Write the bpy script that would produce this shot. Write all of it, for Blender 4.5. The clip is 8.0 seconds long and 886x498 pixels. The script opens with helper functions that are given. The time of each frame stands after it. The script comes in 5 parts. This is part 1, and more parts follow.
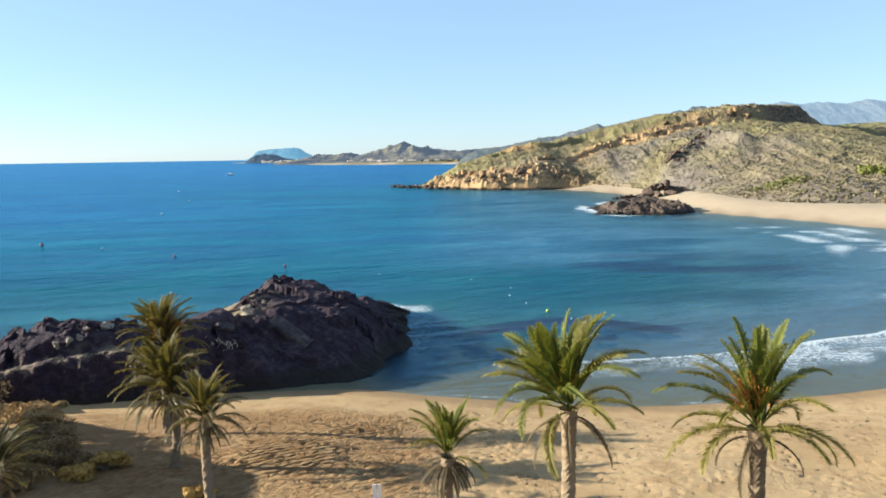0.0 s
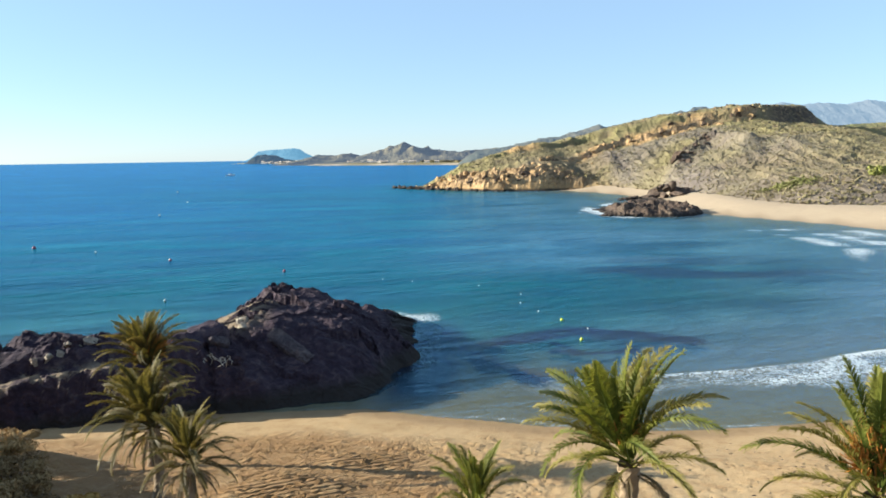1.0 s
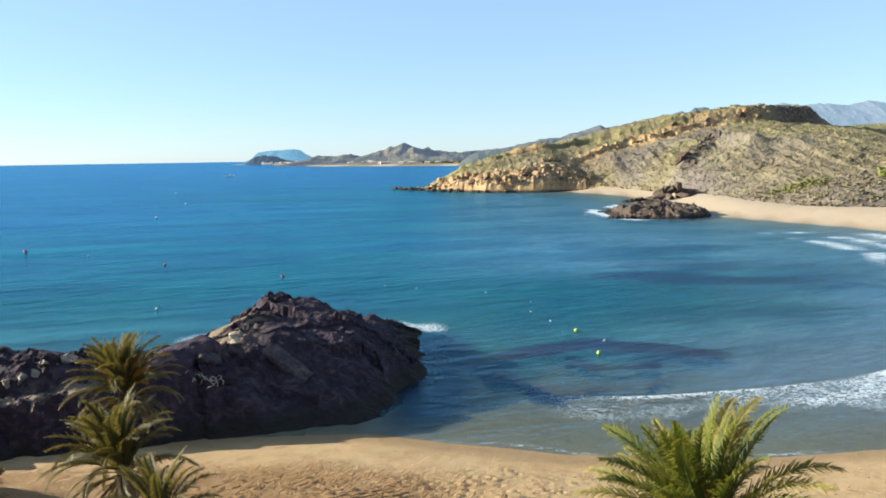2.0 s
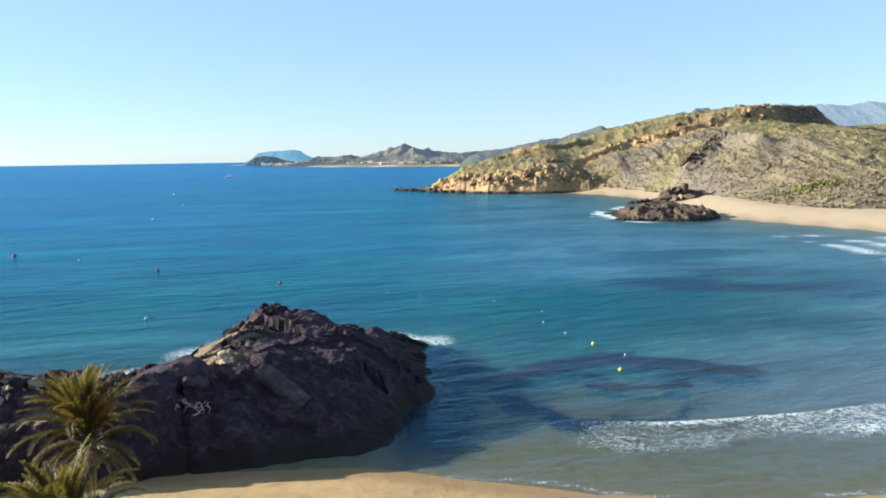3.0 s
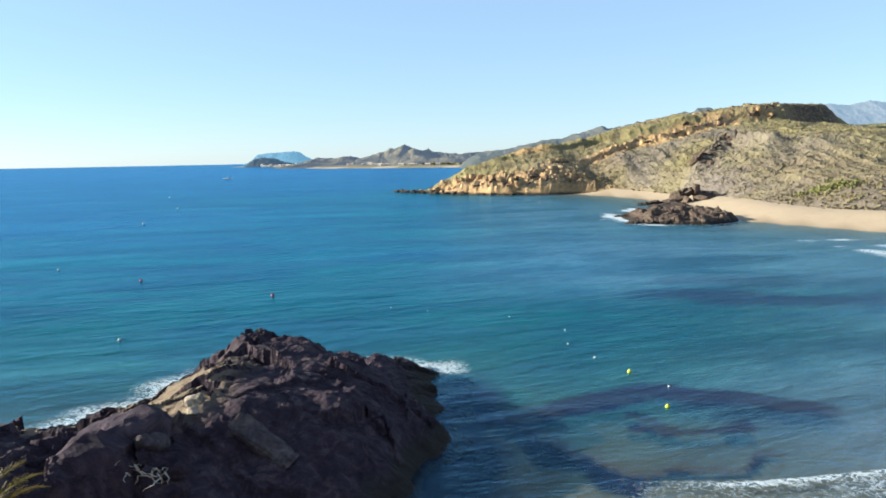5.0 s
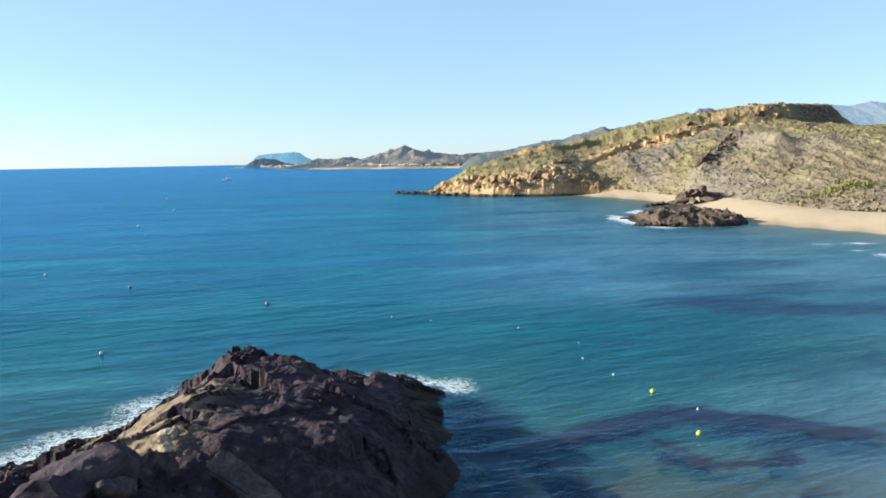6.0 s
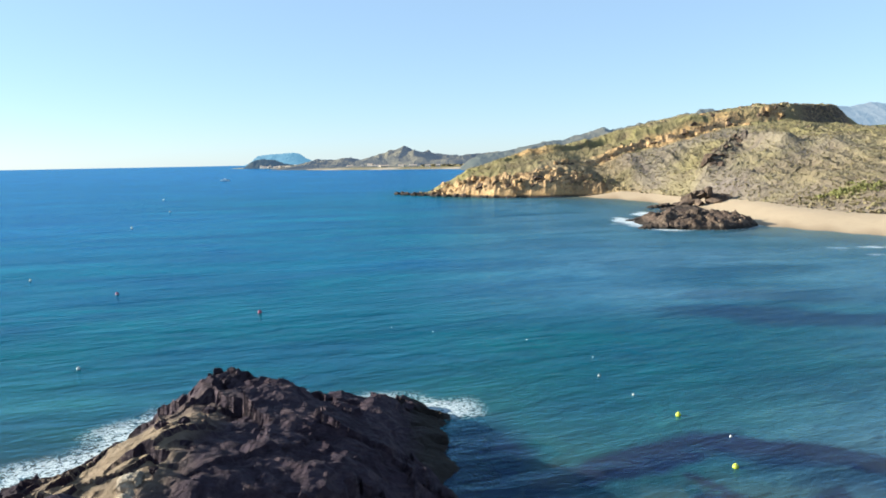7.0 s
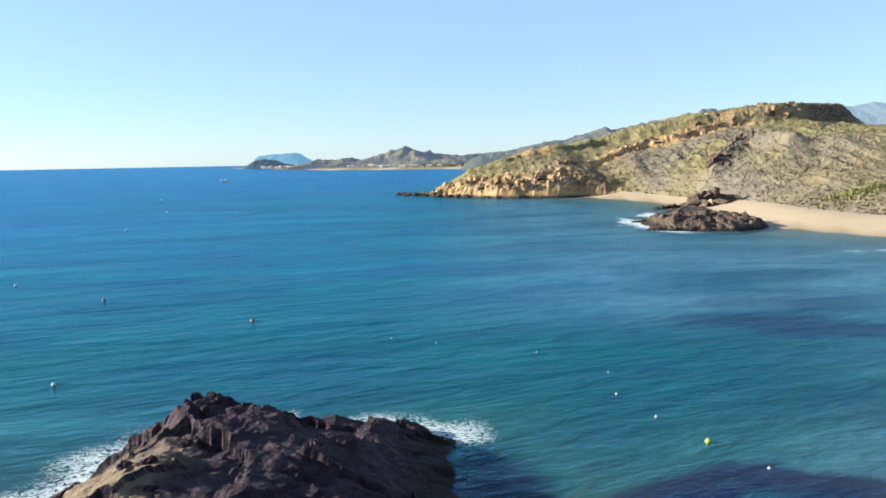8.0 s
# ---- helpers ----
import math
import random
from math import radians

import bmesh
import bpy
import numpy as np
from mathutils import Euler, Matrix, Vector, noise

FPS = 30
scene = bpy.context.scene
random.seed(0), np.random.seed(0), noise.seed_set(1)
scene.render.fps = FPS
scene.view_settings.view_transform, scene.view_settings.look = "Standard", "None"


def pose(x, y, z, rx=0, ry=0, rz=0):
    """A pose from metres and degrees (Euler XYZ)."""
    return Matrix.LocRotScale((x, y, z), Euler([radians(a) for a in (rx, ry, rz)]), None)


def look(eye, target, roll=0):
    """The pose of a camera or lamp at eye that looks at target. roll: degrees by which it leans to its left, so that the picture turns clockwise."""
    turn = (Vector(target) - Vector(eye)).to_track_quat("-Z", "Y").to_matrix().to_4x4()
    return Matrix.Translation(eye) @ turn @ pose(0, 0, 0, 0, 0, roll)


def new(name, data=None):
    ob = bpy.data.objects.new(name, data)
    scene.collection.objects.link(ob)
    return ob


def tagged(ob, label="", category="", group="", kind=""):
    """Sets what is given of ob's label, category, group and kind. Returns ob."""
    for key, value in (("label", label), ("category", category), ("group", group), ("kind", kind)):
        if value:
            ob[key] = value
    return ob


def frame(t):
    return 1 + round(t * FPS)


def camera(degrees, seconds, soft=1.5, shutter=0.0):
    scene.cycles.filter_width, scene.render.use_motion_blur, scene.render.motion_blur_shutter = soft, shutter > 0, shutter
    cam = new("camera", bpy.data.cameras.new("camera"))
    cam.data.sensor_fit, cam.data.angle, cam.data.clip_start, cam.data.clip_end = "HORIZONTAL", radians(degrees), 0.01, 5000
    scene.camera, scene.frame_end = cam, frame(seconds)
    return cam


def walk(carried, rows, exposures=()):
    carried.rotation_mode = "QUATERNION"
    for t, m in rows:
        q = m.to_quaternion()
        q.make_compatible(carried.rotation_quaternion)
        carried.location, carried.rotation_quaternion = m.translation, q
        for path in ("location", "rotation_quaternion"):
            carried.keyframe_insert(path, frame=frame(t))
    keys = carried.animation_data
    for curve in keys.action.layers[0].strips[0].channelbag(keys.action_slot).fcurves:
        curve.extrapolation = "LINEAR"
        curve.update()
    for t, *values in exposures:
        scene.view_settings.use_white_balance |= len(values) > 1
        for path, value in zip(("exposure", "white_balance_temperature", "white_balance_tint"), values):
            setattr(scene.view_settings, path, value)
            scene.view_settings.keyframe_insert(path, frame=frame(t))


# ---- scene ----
cam = camera(63.5, 8.0, soft=1.75)
PATH = [
    (0, (2.568, -3.641, 16.326), (2.547, -1.658, 16.065), -0.9),
    (0.5, (2.168, -1.753, 16.295), (2.146, 0.23, 16.035), -0.9),
    (1, (1.718, 0.435, 16.287), (1.697, 2.418, 16.028), -0.9),
    (1.5, (1.382, 2.298, 16.302), (1.361, 4.281, 16.044), -0.9),
    (3, (0.321, 8.935, 16.322), (0.3, 10.919, 16.067), -0.9),
    (3.5, (0.035, 11.019, 16.335), (0.015, 13.002, 16.079), -0.9),
    (4, (-0.196, 13.152, 16.345), (-0.217, 15.136, 16.091), -1.0),
    (4.5, (-0.43, 15.152, 16.297), (-0.451, 17.136, 16.044), -1.1),
    (6, (-1.132, 21.753, 16.22), (-1.154, 23.737, 15.97), -1.1),
    (6.5, (-1.32, 23.991, 16.219), (-1.342, 25.975, 15.97), -1.1),
    (7, (-1.497, 26.237, 16.207), (-1.518, 28.221, 15.959), -1.1),
    (7.5, (-1.629, 28.394, 16.181), (-1.651, 30.379, 15.933), -1.1),
    (8, (-1.749, 30.529, 16.187), (-1.773, 32.514, 15.939), -1.1),
]
walk(cam, [(t, look(eye, target, roll)) for t, eye, target, roll in PATH], [(0, 1.80, 5650, 6), (8, 1.80, 5650, 6)])

# ---- light ----
SUN_EL, SUN_AZ = radians(17.0), radians(-86.0)
world = bpy.data.worlds.new("world")
scene.world = world
world.use_nodes = True
wn, wl = world.node_tree.nodes, world.node_tree.links
sky = wn.new("ShaderNodeTexSky")
sky.sky_type, sky.sun_disc = "NISHITA", False
sky.sun_elevation, sky.sun_rotation = SUN_EL, SUN_AZ
sky.altitude, sky.air_density, sky.dust_density, sky.ozone_density = 0, 0.9, 0.15, 2.4
haze = wn.new("ShaderNodeMix")  # thin bright sea haze over the blue
haze.data_type = "RGBA"
haze.inputs[0].default_value = 0.38
haze.inputs[7].default_value = (5.5, 6.75, 7.9, 1)
wl.new(sky.outputs[0], haze.inputs[6])
wl.new(haze.outputs[2], wn["Background"].inputs[0])
wn["Background"].inputs[1].default_value = 0.0445
sun = new("sun", bpy.data.lights.new("sun", "SUN"))
sun.data.energy, sun.data.angle, sun.data.color = 5.0, radians(0.5), (1.0, 0.86, 0.64)
toward_sun = Vector((math.sin(SUN_AZ) * math.cos(SUN_EL), math.cos(SUN_AZ) * math.cos(SUN_EL), math.sin(SUN_EL)))
sun.matrix_world = look(toward_sun * 300, (0, 0, 0))


# ---- numeric tools ----
def hash3(ix, iy, iz, seed):
    h = (ix * 374761393 + iy * 668265263 + iz * 2147483647 + seed * 974634779) & 0xFFFFFFFF
    h = ((h ^ (h >> 13)) * 1274126177) & 0xFFFFFFFF
    return ((h ^ (h >> 16)) & 0xFFFF) / 65535.0


def vnoise(x, y, z=0.0, seed=0):
    """Smooth value noise, 0 to 1, on numpy arrays."""
    x, y, z = np.broadcast_arrays(np.asarray(x, float), np.asarray(y, float), np.asarray(z, float))
    ix, iy, iz = np.floor(x).astype(np.int64), np.floor(y).astype(np.int64), np.floor(z).astype(np.int64)
    fx, fy, fz = x - ix, y - iy, z - iz
    fx, fy, fz = (f * f * f * (f * (f * 6 - 15) + 10) for f in (fx, fy, fz))
    total = 0
    for dx in (0, 1):
        for dy in (0, 1):
            for dz in (0, 1):
                w = (fx if dx else 1 - fx) * (fy if dy else 1 - fy) * (fz if dz else 1 - fz)
                total = total + w * hash3(ix + dx, iy + dy, iz + dz, seed)
    return total


def fbm(x, y, z=0.0, seed=0, octaves=4, ridged=False):
    total, amp, norm = 0, 1.0, 0.0
    for i in range(octaves):
        n = vnoise(x * 2.03 ** i + 17.3 * i, y * 2.03 ** i - 9.1 * i, np.asarray(z) * 2.03 ** i, seed + i)
        if ridged:
            n = 1 - np.abs(2 * n - 1)
        total, norm, amp = total + amp * n, norm + amp, amp * 0.5
    return total / norm


def smooth(a, b, v):
    t = np.clip((v - a) / (b - a), 0, 1)
    return t * t * (3 - 2 * t)


def seg_dist(px, py, pts, closed=False):
    """Distance to a polyline, and the place along it in points."""
    best, where = np.full(np.shape(px), 1e12), np.zeros(np.shape(px))
    n = len(pts)
    for i in range(n if closed else n - 1):
        (ax, ay), (bx, by) = pts[i][:2], pts[(i + 1) % n][:2]
        dx, dy = bx - ax, by - ay
        t = np.clip(((px - ax) * dx + (py - ay) * dy) / (dx * dx + dy * dy), 0, 1)
        d = (px - ax - t * dx) ** 2 + (py - ay - t * dy) ** 2
        m = d < best
        best, where = np.where(m, d, best), np.where(m, i + t, where)
    return np.sqrt(best), where


def inside(px, py, pts):
    r = np.zeros(np.shape(px), bool)
    n = len(pts)
    for i in range(n):
        (ax, ay), (bx, by) = pts[i][:2], pts[(i + 1) % n][:2]
        if ay == by:
            continue
        r ^= ((ay > py) != (by > py)) & (px < (bx - ax) * (py - ay) / (by - ay) + ax)
    return r


def spread(lo, hi, step, far_lo, far_hi, grow=1.12, cap=1e9):
    """Grid lines with an even middle and ends that widen."""
    mid = list(np.arange(lo, hi + 1e-6, step))
    up, v, s = [], hi, step
    while v < far_hi:
        s = min(s * grow, cap)
        v += s
        up.append(min(v, far_hi))
    down, v, s = [], lo, step
    while v > far_lo:
        s = min(s * grow, cap)
        v -= s
        down.append(max(v, far_lo))
    return np.array(down[::-1] + mid + up)


def grid_mesh(name, X, Y, Z, keep=None):
    """A quad sheet from 2-D arrays; keep: which quads stay."""
    ny, nx = X.shape
    verts = np.stack([X.ravel(), Y.ravel(), Z.ravel()], 1)
    i = np.arange(ny * nx).reshape(ny, nx)
    q = np.stack([i[:-1, :-1], i[:-1, 1:], i[1:, 1:], i[1:, :-1]], -1).reshape(-1, 4)
    if keep is not None:
        q = q[keep.ravel()]
        used = np.unique(q)
        remap = np.full(ny * nx, -1)
        remap[used] = np.arange(len(used))
        verts, q = verts[used], remap[q]
    else:
        used = np.arange(ny * nx)
    me = fast_mesh(name, verts, q)
    return me, used


def fast_mesh(name, verts, faces, flat=False):
    """A mesh from arrays, all faces with the same number of corners."""
    me = bpy.data.meshes.new(name)
    verts, faces = np.asarray(verts, np.float32), np.asarray(faces, np.int32)
    k = faces.shape[1]
    me.vertices.add(len(verts))
    me.vertices.foreach_set("co", verts.ravel())
    me.loops.add(faces.size)
    me.loops.foreach_set("vertex_index", faces.ravel())
    me.polygons.add(len(faces))
    me.polygons.foreach_set("loop_start", np.arange(0, faces.size, k, dtype=np.int32))
    me.polygons.foreach_set("use_smooth", np.full(len(faces), not flat))
    me.update(calc_edges=True)
    me.validate()
    return me


def attribute(me, name, values):
    a = me.attributes.new(name, "FLOAT", "POINT")
    a.data.foreach_set("value", np.asarray(values, np.float32).ravel())


def part(name, me, material, parent=None, label="", at=None):
    """Links a mesh or a bmesh as one object, under a thing or a part."""
    if isinstance(me, bmesh.types.BMesh):
        bm, me = me, bpy.data.meshes.new(name)
        bm.to_mesh(me)
        bm.free()
    if material and not me.materials:
        me.materials.append(material)
    ob = new(name, me)
    if parent:
        ob.parent = parent
    if at is not None:
        ob.matrix_basis = at
    return tagged(ob, label) if label else ob


def empty(name, m, label, category, group="", kind=""):
    ob = new(name)
    ob.matrix_basis = m
    ob.empty_display_size = 0.2
    return tagged(ob, label, category, group, kind)


# ---- materials ----
def material(name):
    m = bpy.data.materials.new(name)
    m.use_nodes = True
    return m, m.node_tree, m.node_tree.nodes["Principled BSDF"]


def node(tree, kind, inputs=None, **props):
    n = tree.nodes.new(kind)
    for k, v in props.items():
        setattr(n, k, v)
    for k, v in (inputs or {}).items():
        if isinstance(v, bpy.types.NodeSocket):
            tree.links.new(v, n.inputs[k])
        else:
            n.inputs[k].default_value = v
    return n


def place(tree, scale=(1, 1, 1), turn=0.0):
    c = node(tree, "ShaderNodeTexCoord")
    return node(tree, "ShaderNodeMapping", {0: c.outputs["Object"], 2: (0, 0, turn), 3: scale}).outputs[0]


def aslant(tree, long, wide, turn):
    """Places for a pattern stretched to these lengths and turned in the plan."""
    c = node(tree, "ShaderNodeTexCoord")
    return node(tree, "ShaderNodeMapping", {0: c.outputs["Object"], 2: (0, 0, turn), 3: (long, wide, 1)}, vector_type="TEXTURE").outputs[0]


def grain(tree, where, scale, detail=5, rough=0.6, warp=0.0):
    return node(tree, "ShaderNodeTexNoise", {"Vector": where, "Scale": scale, "Detail": detail, "Roughness": rough, "Distortion": warp}).outputs[0]


def ramp(tree, fac, *stops):
    r = node(tree, "ShaderNodeValToRGB", {0: fac})
    e = r.color_ramp.elements
    while len(e) < len(stops):
        e.new(0.5)
    for el, (p, c) in zip(e, stops):
        el.position = p
        el.color = (*c, 1) if len(c) == 3 else c
    return r.outputs[0]


def grey(tree, fac, a, b):
    return ramp(tree, fac, (a, (0, 0, 0)), (b, (1, 1, 1)))


def mix(tree, fac, a, b, blend="MIX"):
    n = node(tree, "ShaderNodeMix", data_type="RGBA", blend_type=blend)
    for i, v in ((0, fac), (6, a), (7, b)):
        if isinstance(v, bpy.types.NodeSocket):
            tree.links.new(v, n.inputs[i])
        else:
            n.inputs[i].default_value = (*v, 1) if isinstance(v, tuple) and len(v) == 3 else v
    return n.outputs[2]


def calc(tree, op, a, b=0.0, clamp=False):
    return node(tree, "ShaderNodeMath", {0: a, 1: b}, operation=op, use_clamp=clamp).outputs[0]


def attr(tree, name):
    return node(tree, "ShaderNodeAttribute", attribute_name=name).outputs["Fac"]


def bump(tree, bsdf, height, dist, strength=1.0, below=None):
    n = node(tree, "ShaderNodeBump", {"Height": height, "Distance": dist, "Strength": strength})
    if below is not None:
        tree.links.new(below, n.inputs["Normal"])
    if bsdf:
        tree.links.new(n.outputs[0], bsdf.inputs["Normal"])
    return n.outputs[0]


def slope_of(tree):
    g = node(tree, "ShaderNodeNewGeometry")
    return node(tree, "ShaderNodeSeparateXYZ", {0: g.outputs["Normal"]}).outputs[2]


def ground_material():
    m, t, b = material("sand_and_seabed")
    w = place(t)
    big, mid, fine = grain(t, w, 0.12, 4), grain(t, w, 0.9, 6, 0.65), grain(t, w, 9.0, 6, 0.7)
    sand = ramp(t, big, (0.3, (0.318, 0.208, 0.098)), (0.7, (0.385, 0.272, 0.144)))
    sand = mix(t, calc(t, "MULTIPLY", attr(t, "trodden"), grey(t, mid, 0.25, 0.6)), sand, (0.225, 0.123, 0.049))
    sand = mix(t, grey(t, mid, 0.48, 0.72), sand, (0.265, 0.164, 0.076))
    sand = mix(t, grey(t, fine, 0.57, 0.70), sand, (0.160, 0.088, 0.036))
    sand = mix(t, calc(t, "MULTIPLY", attr(t, "pale"), 0.6), sand, (0.35, 0.295, 0.225))
    # wet rim by the water
    wet = attr(t, "wet")
    sand = mix(t, wet, sand, mix(t, 0.55, sand, (0.1560, 0.0975, 0.0507)))
    # seagrass and stones on the seabed, and the outcrop's shadow painted in
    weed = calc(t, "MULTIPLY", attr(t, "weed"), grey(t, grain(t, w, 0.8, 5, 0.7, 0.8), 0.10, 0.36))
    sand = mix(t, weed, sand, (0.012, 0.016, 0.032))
    # dry scrub land away from the beach
    land = mix(t, grey(t, mid, 0.40, 0.62), (0.1716, 0.1326, 0.0585), (0.1014, 0.1053, 0.0351))
    sand = mix(t, attr(t, "scrub"), sand, land)
    t.links.new(sand, b.inputs["Base Color"])
    b.inputs["Roughness"].default_value = 0.95
    b.inputs["Specular IOR Level"].default_value = 0.2
    tracks = grain(t, aslant(t, 1.25, 0.4, 0.8), 1.6, 4, 0.6, 1.2)
    comb = node(t, "ShaderNodeTexWave", {"Vector": place(t, (1, 1, 1), 0.95), "Scale": 0.62, "Distortion": 3.5, "Detail": 2.0, "Detail Scale": 0.8}).outputs[1]
    tracks = calc(t, "ADD", tracks, calc(t, "MULTIPLY", calc(t, "MULTIPLY", comb, attr(t, "raked")), 1.7))
    n = bump(t, None, calc(t, "MULTIPLY", tracks, attr(t, "trodden")), 0.42, 0.95, bump(t, None, mid, 0.06, 0.7))
    bump(t, b, fine, 0.035, 0.8, n)
    return m


def water_material():
    m, t, b = material("sea_water")
    t.nodes.remove(b)
    out = t.nodes["Material Output"]
    depth, foam = attr(t, "depth"), attr(t, "foam")
    # waves: long swell, chop and ripples
    chop = grain(t, aslant(t, 4.2, 1.5, 0.38), 1.0, 4, 0.60, 0.35)
    swell = grain(t, aslant(t, 60, 16, 0.30), 1.0, 3, 0.5, 0.3)
    ripple = grain(t, aslant(t, 1.0, 0.42, 0.15), 1.0, 4, 0.60, 0.2)
    rows = grain(t, aslant(t, 14, 4.2, 0.36), 1.0, 4, 0.55, 0.7)
    n = bump(t, None, swell, 2.0, 0.7)
    n = bump(t, None, rows, 0.42, 0.8, n)
    n = bump(t, None, chop, 0.34, 0.9, n)
    n = bump(t, None, ripple, 0.10, 0.9, n)
    calm = bump(t, None, ripple, 0.070, 0.8, bump(t, None, chop, 0.22, 0.7, bump(t, None, rows, 0.20, 0.7, bump(t, None, swell, 0.7, 0.5))))
    # body colour by depth, with drifting lighter and darker water
    drift = grain(t, place(t, (0.010, 0.034, 1), 0.05), 1.0, 4, 0.55, 0.6)
    far = ramp(t, calc(t, "DIVIDE", depth, 26.0, True), (0.0, (0.054, 0.092, 0.102)), (0.035, (0.020, 0.094, 0.112)), (0.065, (0.007, 0.074, 0.092)), (0.10, (0.004, 0.068, 0.102)),
               (0.20, (0.005, 0.080, 0.150)), (0.35, (0.007, 0.078, 0.192)), (1.0, (0.012, 0.090, 0.240)))
    body = mix(t, grey(t, drift, 0.36, 0.66), far, mix(t, 1.0, far, (0.60, 0.74, 0.82), "MULTIPLY"))
    patch = grain(t, aslant(t, 34, 15, 0.18), 1.0, 5, 0.62, 0.9)
    body = mix(t, grey(t, patch, 0.34, 0.68), mix(t, 1.0, body, (0.66, 0.76, 0.96), "MULTIPLY"), mix(t, 1.0, body, (1.55, 1.34, 1.08), "MULTIPLY"))
    lines = grain(t, aslant(t, 75, 8, 0.12), 1.0, 5, 0.66, 0.5)
    body = mix(t, grey(t, lines, 0.36, 0.66), mix(t, 1.0, body, (0.72, 0.82, 0.88), "MULTIPLY"), mix(t, 1.0, body, (1.25, 1.16, 1.10), "MULTIPLY"))
    body = mix(t, calc(t, "MULTIPLY", attr(t, "milk"), grey(t, patch, 0.22, 0.62)), body, (0.112, 0.216, 0.338))
    # crests tinted lighter and troughs darker, in place of light through the waves
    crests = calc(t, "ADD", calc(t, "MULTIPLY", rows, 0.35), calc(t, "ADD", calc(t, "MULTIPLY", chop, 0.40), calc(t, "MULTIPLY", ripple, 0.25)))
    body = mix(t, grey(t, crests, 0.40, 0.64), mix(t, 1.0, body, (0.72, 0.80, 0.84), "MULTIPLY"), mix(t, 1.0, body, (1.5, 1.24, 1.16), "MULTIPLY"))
    # seagrass tint, which also darkens the water in the outcrop's shadow
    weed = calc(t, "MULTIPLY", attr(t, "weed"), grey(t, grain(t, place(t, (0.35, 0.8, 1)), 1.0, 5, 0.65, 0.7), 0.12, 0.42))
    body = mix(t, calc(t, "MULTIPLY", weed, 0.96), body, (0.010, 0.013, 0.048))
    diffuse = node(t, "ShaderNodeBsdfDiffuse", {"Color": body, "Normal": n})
    clear = node(t, "ShaderNodeBsdfTransparent", {"Color": (0.74, 0.88, 0.95, 1)})
    murk = calc(t, "SUBTRACT", 1.0, calc(t, "POWER", 2.718, calc(t, "MULTIPLY", depth, -1.15)), True)
    under = node(t, "ShaderNodeMixShader", {0: murk, 1: clear.outputs[0], 2: diffuse.outputs[0]})
    gloss = node(t, "ShaderNodeBsdfGlossy", {"Color": (0.42, 0.76, 1, 1), "Roughness": 0.16, "Normal": calm})
    fres = node(t, "ShaderNodeFresnel", {"IOR": 1.33, "Normal": n})
    shine = calc(t, "MULTIPLY", calc(t, "MINIMUM", fres.outputs[0], 0.54), 0.60)
    wet = node(t, "ShaderNodeMixShader", {0: shine, 1: under.outputs[0], 2: gloss.outputs[0]})
    # foam: lace where it is thin, solid on the crest
    net = grain(t, place(t, (1.0, 1.35, 1)), 1.9, 5, 0.62, 0.8)
    lace = calc(t, "SUBTRACT", 1.0, calc(t, "MULTIPLY", calc(t, "ABSOLUTE", calc(t, "SUBTRACT", net, 0.5)), 7.0), True)
    speck = grain(t, place(t), 3.2, 6, 0.75)
    web = calc(t, "ADD", calc(t, "MULTIPLY", lace, 0.55), calc(t, "MULTIPLY", speck, 0.55))
    cover = calc(t, "MULTIPLY", calc(t, "ADD", calc(t, "SUBTRACT", web, 1.02), calc(t, "MULTIPLY", foam, 0.95)), 2.4, True)
    froth = node(t, "ShaderNodeBsdfDiffuse", {"Color": (0.50, 0.55, 0.58, 1), "Normal": bump(t, None, speck, 0.15, 1.0)})
    final = node(t, "ShaderNodeMixShader", {0: cover, 1: wet.outputs[0], 2: froth.outputs[0]})
    t.links.new(final.outputs[0], out.inputs[0])
    return m


def rock_material(name, dark, mid_c, light, scale=1.0, light_at=0.6, wet_line=0.7, tan=None):
    m, t, b = material(name)
    w = place(t, (scale, scale, scale))
    big, med, fine = grain(t, w, 0.22, 5, 0.6, 0.5), grain(t, w, 1.3, 7, 0.68, 0.8), grain(t, w, 7.0, 6, 0.7)
    col = ramp(t, med, (0.32, dark), (0.5, mid_c), (light_at + 0.12, light))
    col = mix(t, grey(t, big, 0.45, 0.62), col, mix(t, 1.0, col, (0.72, 0.66, 0.70), "MULTIPLY"))
    col = mix(t, grey(t, fine, 0.56, 0.70), col, dark)
    if tan:
        up = slope_of(t)
        col = mix(t, calc(t, "MULTIPLY", attr(t, "soil"), grey(t, calc(t, "ADD", calc(t, "MULTIPLY", up, 0.5), calc(t, "MULTIPLY", med, 0.5)), 0.42, 0.60)), col, tan)
    if wet_line:
        g = node(t, "ShaderNodeNewGeometry")
        h = node(t, "ShaderNodeSeparateXYZ", {0: g.outputs["Position"]}).outputs[2]
        low = ramp(t, calc(t, "DIVIDE", calc(t, "ADD", h, calc(t, "MULTIPLY", med, 0.8)), wet_line + 1.0), (0.55, (1, 1, 1)), (0.95, (0, 0, 0)))
        col = mix(t, low, col, (0.028, 0.023, 0.020))
    t.links.new(col, b.inputs["Base Color"])
    b.inputs["Roughness"].default_value = 0.9
    b.inputs["Specular IOR Level"].default_value = 0.15
    n = bump(t, None, med, 0.28 / scale, 0.8)
    crack = node(t, "ShaderNodeTexVoronoi", {"Vector": place(t, (scale, scale, scale * 1.6), 0.5), "Scale": 2.4, "Randomness": 1.0}).outputs["Distance"]
    n = bump(t, None, calc(t, "ADD", crack, calc(t, "MULTIPLY", med, 0.8)), 0.13 / scale, 0.8, n)
    bump(t, b, fine, 0.06 / scale, 0.9, n)
    return m


